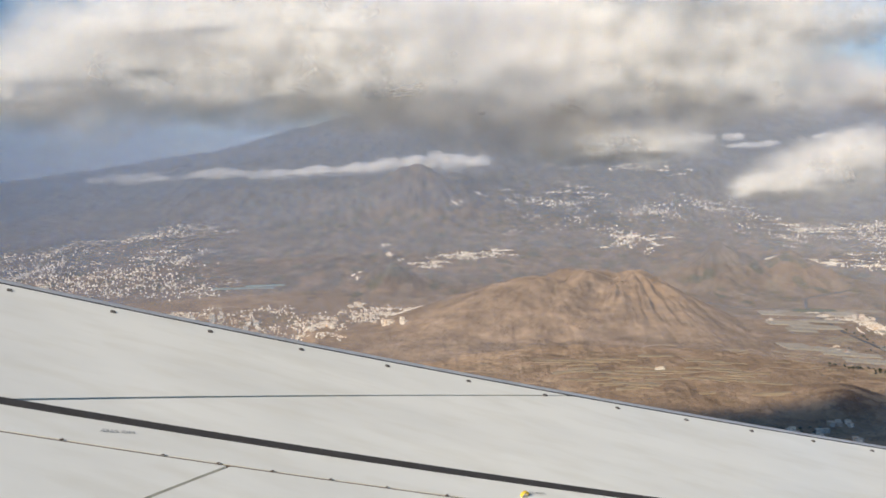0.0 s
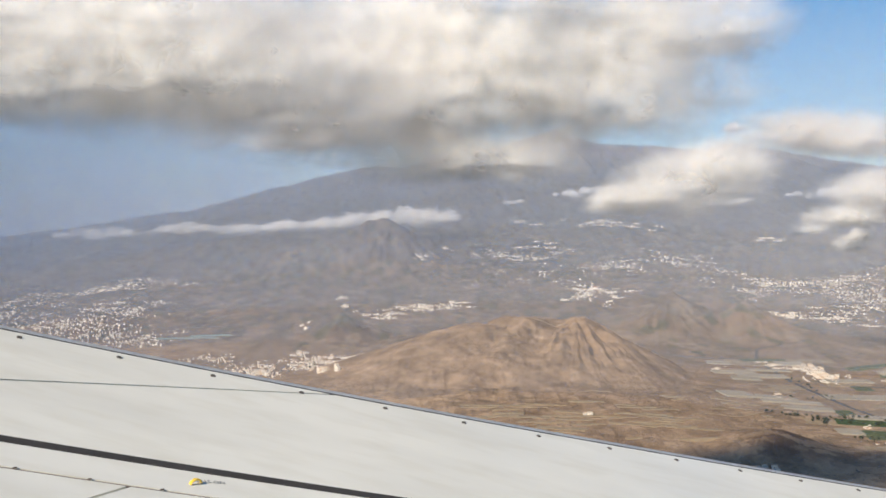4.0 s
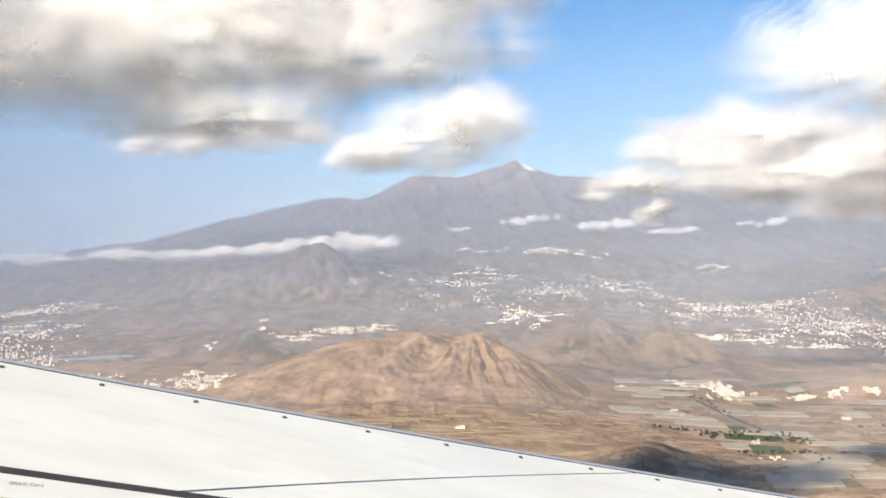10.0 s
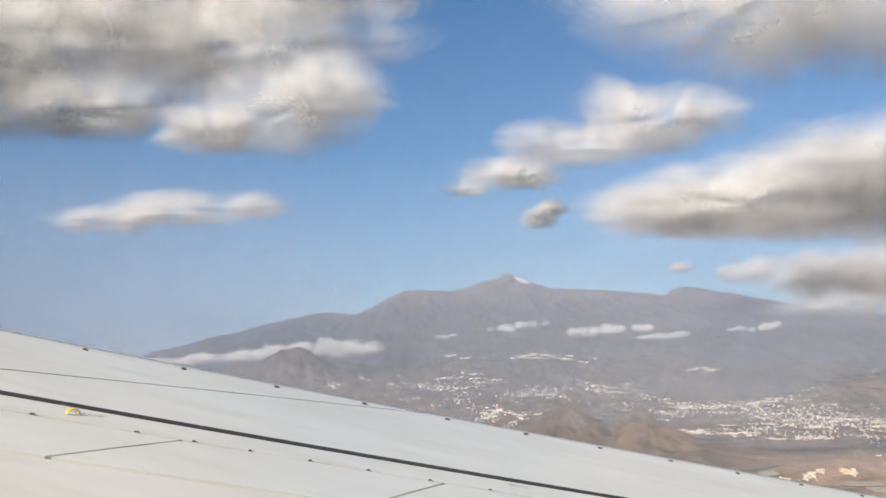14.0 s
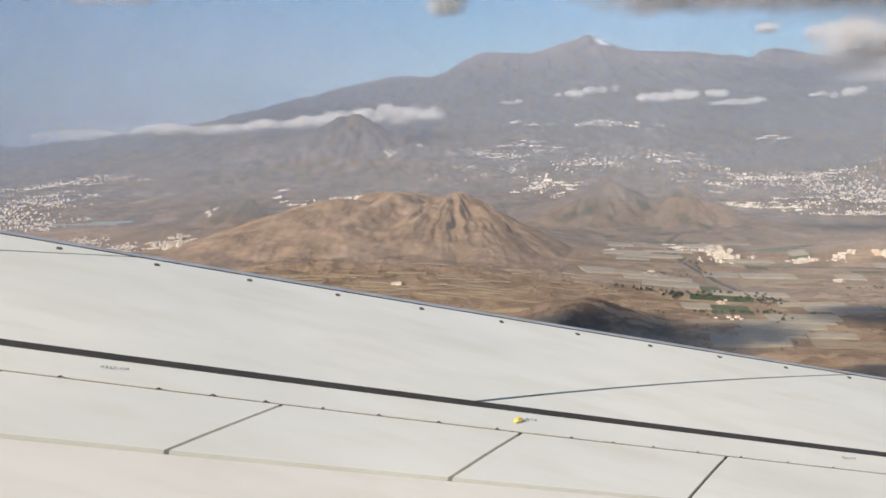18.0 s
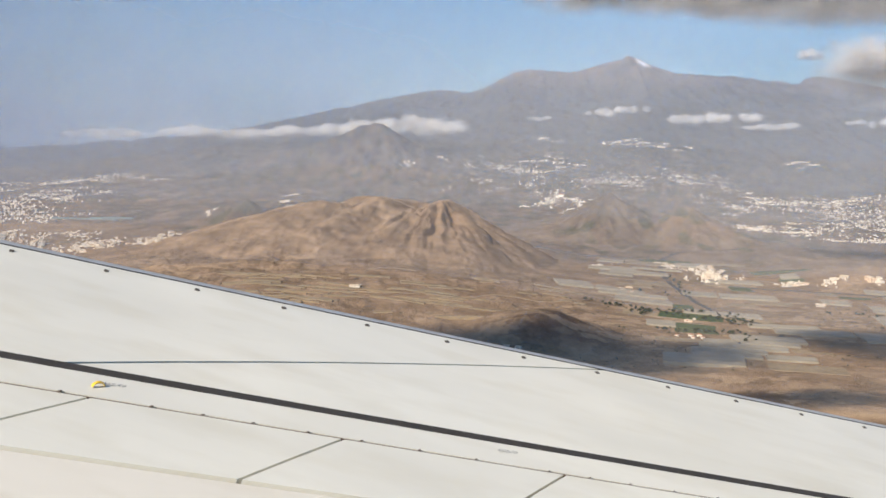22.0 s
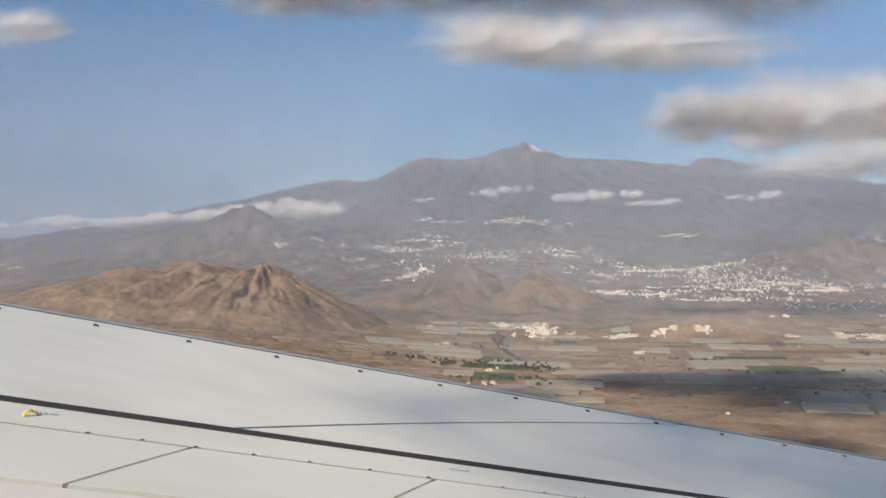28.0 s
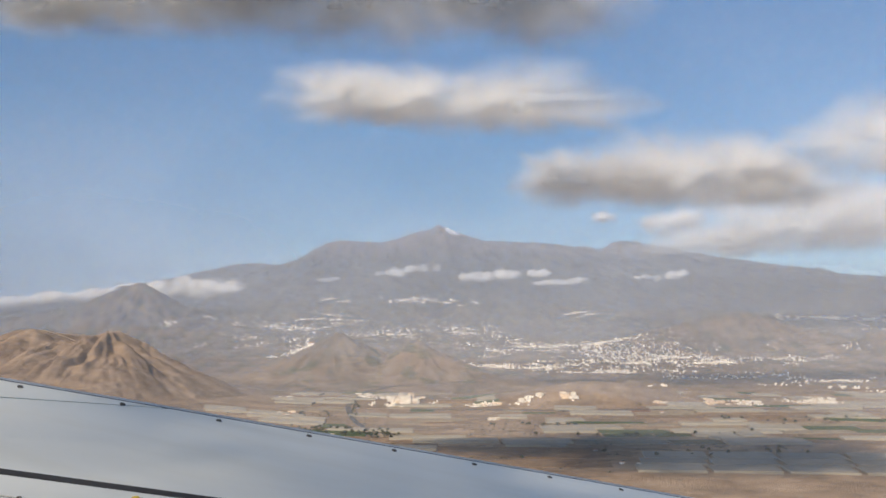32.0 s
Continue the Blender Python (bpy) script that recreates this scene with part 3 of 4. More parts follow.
def sphere(level):
    if level not in SPHERES:
        bm = bmesh.new()
        bmesh.ops.create_icosphere(bm, subdivisions=level, radius=1)
        bm.verts.ensure_lookup_table()
        SPHERES[level] = (np.array([v.co for v in bm.verts]), np.array([[v.index for v in f.verts] for f in bm.faces]))
        bm.free()
    return SPHERES[level]


def cloud(lobes, seed, label, group="", level=4, lump=1.5, rise=0.85, first=0):
    """lobes: (x, y, z, rx, ry, rz). Heaped billows, each inside softer, thinner skins of vapour."""
    top = new("cloud")
    top.location = lobes[0][:3]
    tagged(top, label, "cloud", group)
    mats = CLOUD[4 if lobes[0][1] > 500 else 1]
    dirs, tris = sphere(level)
    faces = tris.tolist()
    for n, (x, y, z, rx, ry, rz) in enumerate(lobes):
        r = np.array([rx, ry, rz])
        q = dirs * r / (rx * ry * rz) ** (1 / 3)
        layers = [vnoise3(q * lump * 2.05 ** o + 31.7 * n + 7.1 * o, seed + o) for o in range(4)]
        billow = None
        for s in range(first, SHELLS):
            # the outer skins keep less of the finer billows, and spread wider
            keep = 0.66 - 0.02 * s
            a = sum(keep ** o * (np.abs(2 * b - 1) if o == 1 else b) for o, b in enumerate(layers)) / sum(keep ** o for o in range(4))
            p = dirs * ((0.50 + rise * a) * (0.5 + 0.105 * s))[:, None]
            # flatter underneath
            p[:, 2] = np.where(p[:, 2] < 0, p[:, 2] * 0.72, p[:, 2])
            p = (p * r + np.array([x, y, z]) - np.array(lobes[0][:3])).tolist()
            if billow is None:
                billow = mesh_object("billow", p, faces, mats[s], top, smooth_faces=True)
            else:
                mesh_object("vapour", p, faces, mats[s], billow, smooth_faces=True)
    return top


G1 = "cumulus over the coast"
cloud([(87, 238, 108.5, 13, 11, 6.5), (76, 239, 106, 8.5, 8, 3.8), (96, 237, 112.5, 9, 8, 5.5)], 11, "soft white cumulus puff above the coast", G1)
# the last two lobes, out of view, are added to shade the fields
cloud([(203, 340, 112, 40, 24, 10), (250, 336, 112, 38, 30, 13), (284, 334, 109, 22, 26, 11), (226, 344, 118, 30, 18, 9), (184, 350, 110, 20, 12, 7), (236, 300, 116, 34, 22, 9), (272, 300, 116, 28, 22, 9)], 23, "long white cumulus bank with a grey flat base", G1, first=1)
cloud([(40, 260, 131, 42, 17, 16), (76, 262, 130, 26, 14, 11), (8, 258, 129, 36, 16, 16), (44, 260, 116, 26, 11, 6), (-24, 262, 138, 36, 16, 14), (50, 263, 151, 44, 16, 13), (94, 266, 146, 22, 12, 9), (18, 262, 141, 50, 16, 12), (58, 264, 140, 36, 15, 11)], 37, "large heaped cloud with shaded grey underside", G1, first=1)
cloud([(160, 205, 117, 20, 13, 12), (182, 212, 122, 24, 14, 14)], 41, "large heaped cloud with shaded grey underside", G1, first=1)
cloud([(143, 258, 108, 15, 7, 4.6), (130, 258, 102.5, 9, 5, 3), (158, 256, 113, 14, 7, 6), (121, 258, 100, 4, 3, 1.8)], 47, "thin ragged cloud tongue", G1, first=1)
cloud([(-45, 215, 130, 40, 18, 14), (-8, 208, 129, 30, 16, 12), (-84, 225, 127, 20, 14, 9), (-28, 212, 138, 44, 18, 12)], 53, "broad grey cloud deck seen from below", G1)
cloud([(136, 273, 96.5, 4, 3, 2.2), (139, 273, 98.5, 3, 2, 1.8)], 59, "small ragged wisp of cloud", G1, 3, first=1)
# never in view: added between sun and wing to dim its far part
cloud([(170, 88, 116, 20, 24, 7), (188, 97, 113, 22, 24, 7), (206, 106, 110, 18, 22, 6)], 61, "thin unseen cloud added to shade the wing", G1, 3, first=6)
cloud([(-5, 577, 151, 34, 16, 9), (-42, 580, 147, 22, 14, 7), (30, 575, 152, 16, 12, 6)], 63, "thin ragged white cloud high over the hill", G1, first=2)
G2 = "cumulus over the hills"
cloud([(412, 677, 127, 50, 34, 19), (440, 680, 129, 34, 28, 18), (378, 670, 124, 26, 22, 12), (468, 690, 124, 30, 24, 14), (348, 676, 126, 30, 22, 13)], 67, "bright white cumulus with a flat grey base", G2)
cloud([(312, 600, 149, 44, 26, 14), (272, 602, 150, 36, 22, 13), (236, 604, 151, 30, 20, 12)], 71, "bright white cumulus with a flat grey base", G2)
cloud([(505, 640, 138, 44, 30, 20), (560, 650, 138, 40, 30, 20)], 73, "bright white cumulus with a flat grey base", G2)
cloud([(700, 1250, 172, 100, 70, 34), (790, 1260, 180, 90, 70, 40), (600, 1240, 150, 66, 50, 16)], 79, "bright white cumulus with a flat grey base", G2)
cloud([(838, 2364, 306, 50, 36, 26), (880, 2364, 318, 34, 30, 24), (800, 2364, 310, 24, 20, 14)], 83, "small bright cumulus puff above the ridge", G2)
cloud([(700, 2364, 322, 30, 24, 12)], 89, "small bright cumulus puff above the ridge", G2, 3)
cloud([(980, 2364, 290, 44, 24, 10)], 91, "small bright cumulus puff above the ridge", G2, 3)
G3 = "cloud bands along the mountain flank"
random.seed(29)
band = []
for n in range(15):
    off = n / 14
    x = -190 + 235 * off + random.uniform(-7, 7)
    big = random.uniform(0.6, 1.0)
    band.append((x, 1452 + random.uniform(-8, 8), 103 + 11 * off + random.uniform(-2, 3), 21 * big, 16 * big, (8 + 6 * off) * big))
band += [(x, 1450, z, r, 12, r * 0.75) for x, z, r in ((-34, 118, 10), (-8, 123, 11), (6, 120, 9), (22, 118, 11), (40, 114, 9), (-70, 115, 8), (-118, 112, 7))]
cloud(band, 97, "ragged white cloud band behind a peak", G3, 3, 1.6, 0.9, 3)
thin = []
for n in range(12):
    big = random.uniform(0.5, 1.0)
    thin.append((-500 + 27 * n + random.uniform(-9, 9), 1490 + random.uniform(-10, 10), 95 + 0.6 * n + random.uniform(-3, 3), 24 * big, 16 * big, 9 * big))
cloud(thin, 101, "thin ragged cloud band along the slope", G3, 3, 1.6, 0.9, 4)
random.seed(31)
for n, (x, y, z, wide, high, count) in enumerate(((262, 1734, 157, 34, 6, 5), (300, 1734, 162, 18, 6, 3), (392, 1734, 149, 42, 7, 6), (450, 1734, 153, 40, 6, 6), (505, 1725, 141, 40, 4, 4), (156, 1675, 141, 22, 4, 3), (712, 1860, 160, 26, 7, 4), (660, 1860, 157, 14, 4, 2))):
    lobes = []
    for k in range(count):
        off = (k + random.uniform(0.1, 0.9)) / count * 2 - 1
        size = random.uniform(0.55, 1.0) * (1.1 - 0.5 * abs(off))
        lobes.append((x + off * wide, y + random.uniform(-6, 6), z + off * high * 0.5 + random.uniform(-0.4, 0.4) * high, wide / count * 1.9 * size, 12 * size, high * 1.5 * size))
    cloud(lobes, 103 + 4 * n, "small ragged cloud on the mountain flank", G3, 3, 1.9, 0.9, 2)

# ---------------------------------------------------------------- houses
def house_mesh(wide, deep, high, storeys, bays):
    """Walls with sunk windows on all sides and a door-high plinth, in one bmesh."""
    bm = bmesh.new()
    g = 0.0

    def quad(a, b, c, d, mat):
        f = bm.faces.new([bm.verts.new(p) for p in (a, b, c, d)])
        f.material_index = mat

    for side in range(4):
        m = Matrix.Rotation(side * math.pi / 2, 3, "Z")
        w, d = (wide, deep) if side % 2 == 0 else (deep, wide)
        n = max(1, round(bays * w / wide))
        xs = [-w / 2]
        for i in range(n):
            c = -w / 2 + w * (i + 0.5) / n
            xs += [c - 0.22 * w / n, c + 0.22 * w / n]
        xs.append(w / 2)
        zs = [-1.2]
        for s in range(storeys):
            zs += [high * (s + 0.32) / storeys, high * (s + 0.78) / storeys]
        zs.append(high)
        for i in range(len(xs) - 1):
            for j in range(len(zs) - 1):
                x0, x1, z0, z1 = xs[i], xs[i + 1], zs[j], zs[j + 1]
                y = -d / 2
                if i % 2 == 1 and j % 2 == 1:
                    y = -d / 2 + 0.05
                    for p, r in (((x0, z0), (x1, z0)), ((x1, z0), (x1, z1)), ((x1, z1), (x0, z1)), ((x0, z1), (x0, z0))):
                        quad(m @ Vector((p[0], -d / 2, p[1])), m @ Vector((r[0], -d / 2, r[1])), m @ Vector((r[0], y, r[1])), m @ Vector((p[0], y, p[1])), 0)
                    quad(*[m @ Vector(c) for c in ((x0, y, z0), (x1, y, z0), (x1, y, z1), (x0, y, z1))], 1)
                else:
                    quad(*[m @ Vector(c) for c in ((x0, y, z0), (x1, y, z0), (x1, y, z1), (x0, y, z1))], 0)
    bmesh.ops.remove_doubles(bm, verts=bm.verts, dist=0.0005)
    return bm


def flat_roof(wide, deep, high):
    bm = bmesh.new()
    o, i = 0.04, 0.08
    for (x0, y0, x1, y1, z0, z1) in ((-wide / 2 - o, -deep / 2 - o, wide / 2 + o, deep / 2 + o, high, high + 0.05), (-wide / 2 - o, -deep / 2 - o, wide / 2 + o, -deep / 2 + i, high + 0.05, high + 0.16), (-wide / 2 - o, deep / 2 - i, wide / 2 + o, deep / 2 + o, high + 0.05, high + 0.16),
                                     (-wide / 2 - o, -deep / 2 + i, -wide / 2 + i, deep / 2 - i, high + 0.05, high + 0.16), (wide / 2 - i, -deep / 2 + i, wide / 2 + o, deep / 2 - i, high + 0.05, high + 0.16), (-wide * 0.15, -deep * 0.1, wide * 0.15, deep * 0.25, high + 0.05, high + 0.3)):
        c = bmesh.ops.create_cube(bm, size=1)["verts"]
        for v in c:
            v.co = Vector(((x0 + x1) / 2 + v.co.x * (x1 - x0), (y0 + y1) / 2 + v.co.y * (y1 - y0), (z0 + z1) / 2 + v.co.z * (z1 - z0)))
    return bm


def hip_roof(wide, deep, high):
    bm = bmesh.new()
    o, r = 0.1, 0.35
    b = [bm.verts.new(p) for p in ((-wide / 2 - o, -deep / 2 - o, high), (wide / 2 + o, -deep / 2 - o, high), (wide / 2 + o, deep / 2 + o, high), (-wide / 2 - o, deep / 2 + o, high))]
    e = [bm.verts.new((-wide * 0.25, 0, high + r)), bm.verts.new((wide * 0.25, 0, high + r))]
    for f in ((b[0], b[1], e[1], e[0]), (b[2], b[3], e[0], e[1]), (b[1], b[2], e[1]), (b[3], b[0], e[0]), (b[3], b[2], b[1], b[0])):
        bm.faces.new(f)
    return bm


KINDS = {}
for key, (w, d, h, st, bays, wall, roof, label) in {
    "cottage": (1.5, 1.2, 0.8, 2, 2, WHITE_WALL, FLAT_ROOF, "small white rendered house with a flat roof"),
    "villa": (1.9, 1.5, 0.8, 2, 3, WHITE_WALL, CLAY_ROOF, "white rendered house with a clay tiled roof"),
    "row": (4.2, 1.4, 1.0, 2, 6, WHITE_WALL, FLAT_ROOF, "long white terrace of houses with flat roofs"),
    "block": (3.0, 1.8, 2.2, 5, 5, WHITE_WALL, FLAT_ROOF, "white apartment block of several storeys"),
    "ochre": (3.2, 2.0, 1.6, 4, 5, OCHRE_WALL, FLAT_ROOF, "ochre apartment block with flat roof"),
    "grey": (3.4, 2.0, 1.9, 4, 5, GREY_WALL, FLAT_ROOF, "pale grey apartment block with flat roof"),
    "shed": (4.6, 2.4, 0.7, 1, 4, WHITE_WALL, FLAT_ROOF, "long low white packing shed"),
}.items():
    KINDS[key] = (w, d, h, st, bays, wall, roof, label)
FIRST = {}


def house(key, x, y, turn, scale=1.0, group="houses"):
    w, d, h, st, bays, wall, roof, label = KINDS[key]
    m = pose(x, y, float(height(x, y)) - 0.03, 0, 0, turn)
    if key not in FIRST:
        ob = part("house", house_mesh(w, d, h, st, bays), [wall, GLASS], None)
        part("roof", hip_roof(w, d, h) if roof is CLAY_ROOF else flat_roof(w, d, h), roof, ob)
        FIRST[key] = tagged(ob, label, "house", group)
        ob.matrix_basis = m @ Matrix.Scale(scale, 4)
        return ob
    ob = copy_thing(FIRST[key], m)
    ob.scale = (scale, scale, scale * random.uniform(0.85, 1.25))
    return tagged(ob, group=group)


def spots(cx, cy, rx, ry, turn, n, step, per=11, spread=0.09):
    """Places on uneven streets inside an oval."""
    out, c, s = [], math.cos(radians(turn)), math.sin(radians(turn))
    knots = [(random.gauss(0, 0.45), random.gauss(0, 0.45)) for _ in range(max(3, n // per))]
    while len(out) < n:
        a, b = random.choice(knots)
        a, b = a + random.gauss(0, spread), b + random.gauss(0, spread * 1.2)
        px, py = round(a * rx / step) * step, b * ry * 2.8
        px, py = px + random.uniform(-0.3, 0.3) * step, py + random.uniform(-0.25, 0.25) * step
        out.append((cx + c * px - s * py, cy + s * px + c * py))
    return out


def village(name, label, patches, grow=1.0):
    """Far houses, too many and too small to count: walls, roofs and a dark window band each."""
    verts, faces, mats = [], [], []
    for cx, cy, rx, ry, turn, n in patches:
        places = spots(cx, cy, rx, ry, turn, int(n * 2.5), 1.2 * grow, 12, 0.10)
        lows = height(np.array([p[0] for p in places]), np.array([p[1] for p in places]))
        for (x, y), z in zip(places, lows.tolist()):
            w, d, h = grow * random.uniform(0.45, 1.35), grow * random.uniform(0.45, 1.0), grow * random.choice((0.4, 0.5, 0.6, 0.8, 1.0))
            if random.random() < 0.14:
                w *= random.uniform(1.4, 2.6)
            a = radians(turn + random.choice((0, 90)) + random.uniform(-8, 8))
            c, s = math.cos(a), math.sin(a)

            def box(x0, y0, z0, x1, y1, z1, side, lid):
                b = len(verts)
                for px, py, pz in ((x0, y0, z0), (x1, y0, z0), (x1, y1, z0), (x0, y1, z0), (x0, y0, z1), (x1, y0, z1), (x1, y1, z1), (x0, y1, z1)):
                    verts.append((x + c * px - s * py, y + s * px + c * py, z + pz))
                for f, m in (((0, 1, 5, 4), side), ((1, 2, 6, 5), side), ((2, 3, 7, 6), side), ((3, 0, 4, 7), side), ((4, 5, 6, 7), lid)):
                    faces.append(tuple(b + i for i in f))
                    mats.append(m)

            box(-w / 2, -d / 2, -1.5, w / 2, d / 2, h, 0, random.choice((1, 1, 0, 2)))
            box(-w * 0.4, -d / 2 - 0.03, h * 0.42, w * 0.4, d / 2 + 0.03, h * 0.55, 3, 3)
            if random.random() < 0.4:
                box(-w / 2, -d / 2, h, 0, d / 2, h * 1.5, 0, 1)
    ob = mesh_object(name, verts, faces, [WHITE_WALL, FLAT_ROOF, CLAY_ROOF, GLASS], index=mats)
    return tagged(ob, label, "village", kind="stuff")


V = "white houses of a far village on the brown slope"
village("village", V, [(194, 1050, 26, 14, 10, 70), (215, 1064, 30, 8, 5, 40), (180, 1085, 20, 20, 0, 25)])
village("village", V, [(120, 1330, 70, 26, 12, 70), (170, 1370, 60, 20, 8, 60), (60, 1290, 40, 20, 0, 18), (240, 1290, 120, 60, 0, 60)], 1.2)
village("village", V, [(281, 1590, 70, 16, 4, 60), (200, 1620, 50, 14, 0, 25), (350, 1560, 40, 14, 0, 20)], 1.4)
village("village", V, [(306, 1309, 70, 26, 10, 70), (250, 1230, 60, 30, 0, 40), (150, 1190, 80, 40, 0, 40), (330, 1200, 70, 30, 0, 30)], 1.1)
village("hillside_town", "dense rows of white houses on a brown hillside", [(23, 961, 34, 12, 20, 120), (-14, 910, 20, 10, 30, 60), (50, 975, 20, 8, 5, 40)])
village("village", V, [(-313, 1156, 90, 20, 6, 160), (-250, 1000, 50, 16, 0, 50), (-245, 950, 50, 10, 0, 60), (-380, 1040, 60, 30, 0, 70)], 1.1)
village("village", V, [(-67, 822, 8, 3, 0, 14), (-40, 960, 12, 10, 0, 26), (-50, 1010, 20, 8, 0, 16)], 0.9)
village("large_town", "large white town spread over the plain", [(417, 1110, 70, 18, 3, 190), (450, 1040, 80, 34, 5, 200), (470, 985, 60, 22, 0, 150), (360, 1050, 40, 30, 0, 50)])
village("large_town", "large white town spread over the plain", [(495, 935, 36, 14, -12, 120), (425, 940, 50, 10, 0, 80), (395, 845, 36, 5, 0, 60), (440, 880, 60, 30, 0, 60), (405, 728, 8, 3, 0, 8), (560, 960, 50, 20, 0, 50)])
village("strip_village", "white houses strung along a low ridge", [(329, 905, 36, 8, -18, 110), (300, 930, 18, 6, -10, 40), (248, 905, 26, 7, -14, 70), (356, 878, 20, 5, -20, 40)])
village("village", V, [(523, 747, 60, 14, 0, 60), (560, 690, 60, 20, 0, 30), (600, 800, 60, 20, 0, 40), (480, 800, 60, 20, 0, 30)])
village("village", V, [(751, 1401, 50, 14, 0, 60), (816, 1390, 50, 12, 0, 60), (640, 1250, 60, 30, 0, 20), (480, 1450, 40, 14, 0, 24), (900, 1300, 120, 40, 0, 60)], 1.3)
village("resort_town", "sprawling white resort town on the bay", [(-257, 865, 90, 30, 8, 240), (-343, 882, 60, 30, 0, 140), (-300, 780, 90, 24, 0, 120), (-420, 960, 90, 40, 0, 150), (-170, 790, 50, 20, 0, 40)], 1.1)

village("port_town", "crowded white houses of a port town", [(-166, 692, 36, 12, 14, 60), (-120, 668, 38, 16, 16, 110), (-76, 642, 28, 16, 20, 110), (-36, 676, 26, 14, 26, 110), (-60, 700, 50, 10, 10, 40)], 0.9)
village("farm_town", "crowded white houses among the fields", [(261, 637, 10, 12, -8, 90), (254, 655, 16, 7, -8, 40), (420, 619, 20, 6, -4, 40), (455, 622, 22, 6, -4, 50), (300, 617, 20, 4, -6, 24)], 0.8)

village("church_hill", "white houses stepping up a church mound", [(186, 1018, 22, 14, 0, 90), (205, 1008, 24, 5, 0, 40), (166, 1006, 16, 5, 0, 26)], 1.0)


def church(x, y):
    z = float(height(x, y))
    top = new("church")
    top.location = (x, y, z)
    bm = bmesh.new()
    nave = [bm.verts.new(p) for p in ((-2.4, -1.1, -1), (2.4, -1.1, -1), (2.4, 1.1, -1), (-2.4, 1.1, -1), (-2.4, -1.1, 1.9), (2.4, -1.1, 1.9), (2.4, 1.1, 1.9), (-2.4, 1.1, 1.9), (-2.4, 0, 2.7), (2.4, 0, 2.7))]
    for f in ((0, 1, 5, 4), (2, 3, 7, 6), (1, 2, 6, 9, 5), (3, 0, 4, 8, 7)):
        bm.faces.new([nave[i] for i in f])
    part("nave", bm, WHITE_WALL, top)
    bm = bmesh.new()
    for sgn in (-1, 1):
        a = [bm.verts.new(p) for p in ((-2.55, sgn * 1.25, 1.82), (2.55, sgn * 1.25, 1.82), (2.55, 0, 2.78), (-2.55, 0, 2.78))]
        bm.faces.new(a if sgn < 0 else a[::-1])
    part("roof", bm, CLAY_ROOF, top)
    tower = house_mesh(1.5, 1.5, 5.2, 4, 1)
    bmesh.ops.translate(tower, verts=tower.verts, vec=(-2.9, -0.3, 0))
    tw = part("tower", tower, [WHITE_WALL, GLASS], top)
    bm = bmesh.new()
    bmesh.ops.create_cone(bm, cap_ends=True, segments=8, radius1=0.95, radius2=0.05, depth=1.3, matrix=Matrix.Translation((-2.9, -0.3, 5.85)))
    part("spire", bm, WHITE_WALL, tw)
    tagged(top, "white village church with a square bell tower", "church")


church(186, 1020)

# the port town at the foot of the hill, house by house
G = "buildings of the port town"
for (cx, cy, rx, ry, turn, n, kinds) in ((-166, 690, 34, 12, 14, 20, ("block", "row", "cottage", "grey")), (-120, 668, 36, 16, 16, 30, ("block", "block", "grey", "row", "ochre")), (-76, 640, 26, 16, 20, 28, ("block", "row", "row", "cottage")), (-36, 676, 24, 14, 26, 28, ("row", "row", "cottage", "block")), (-24, 612, 8, 8, 26, 9, ("row", "row", "block"))):
    for x, y in spots(cx, cy, rx, ry, turn, n, 4.2):
        house(random.choice(kinds), x, y, turn + random.choice((0, 0, 90)) + random.uniform(-5, 5), random.uniform(0.75, 1.1), G)
G = "houses of the farming town"
for (cx, cy, rx, ry, turn, n, kinds) in ((261, 637, 10, 12, -8, 44, ("row", "block", "cottage", "ochre")), (246, 676, 16, 4, -6, 13, ("shed", "row", "cottage")), (300, 617, 18, 4, -6, 17, ("row", "cottage", "cottage", "shed")), (331, 614, 12, 4, -6, 13, ("row", "block", "ochre")), (205, 655, 8, 5, 0, 6, ("shed", "cottage"))):
    for x, y in spots(cx, cy, rx, ry, turn, n, 3.6):
        house(random.choice(kinds), x, y, turn + random.choice((0, 0, 90)) + random.uniform(-5, 5), random.uniform(0.7, 1.05), G)
G = "apartment blocks by the shore"
for (cx, cy, rx, ry, turn, n, kinds) in ((131, 417, 9, 4, 10, 12, ("ochre", "ochre", "row")), (150, 420, 10, 4, 5, 12, ("grey", "block", "row")), (166, 421, 10, 4, 0, 12, ("grey", "block", "grey"))):
    for x, y in spots(cx, cy, rx, ry, turn, n, 3.4):
        house(random.choice(kinds), x, y, turn + random.choice((0, 90)), random.uniform(0.6, 0.9), G)
G = "buildings among the fields"
for (cx, cy, rx, ry, turn, n, kinds) in ((412, 619, 16, 6, -4, 15, ("ochre", "ochre", "row")), (448, 622, 22, 6, -4, 18, ("block", "row", "cottage")), (233, 505, 5, 4, 0, 6, ("cottage", "villa")), (215, 560, 8, 6, 0, 6, ("shed", "villa")), (300, 560, 6, 4, 0, 5, ("shed", "villa")), (104, 489, 3, 2, 0, 2, ("shed",)), (230, 470, 8, 4, 0, 6, ("villa", "cottage")), (390, 560, 40, 30, 0, 8, ("shed", "villa", "cottage")), (320, 470, 50, 30, 0, 5, ("villa", "cottage"))):
    for x, y in spots(cx, cy, rx, ry, turn, n, 3.8):
        house(random.choice(kinds), x, y, turn + random.choice((0, 0, 90)), random.uniform(0.6, 0.9), G)

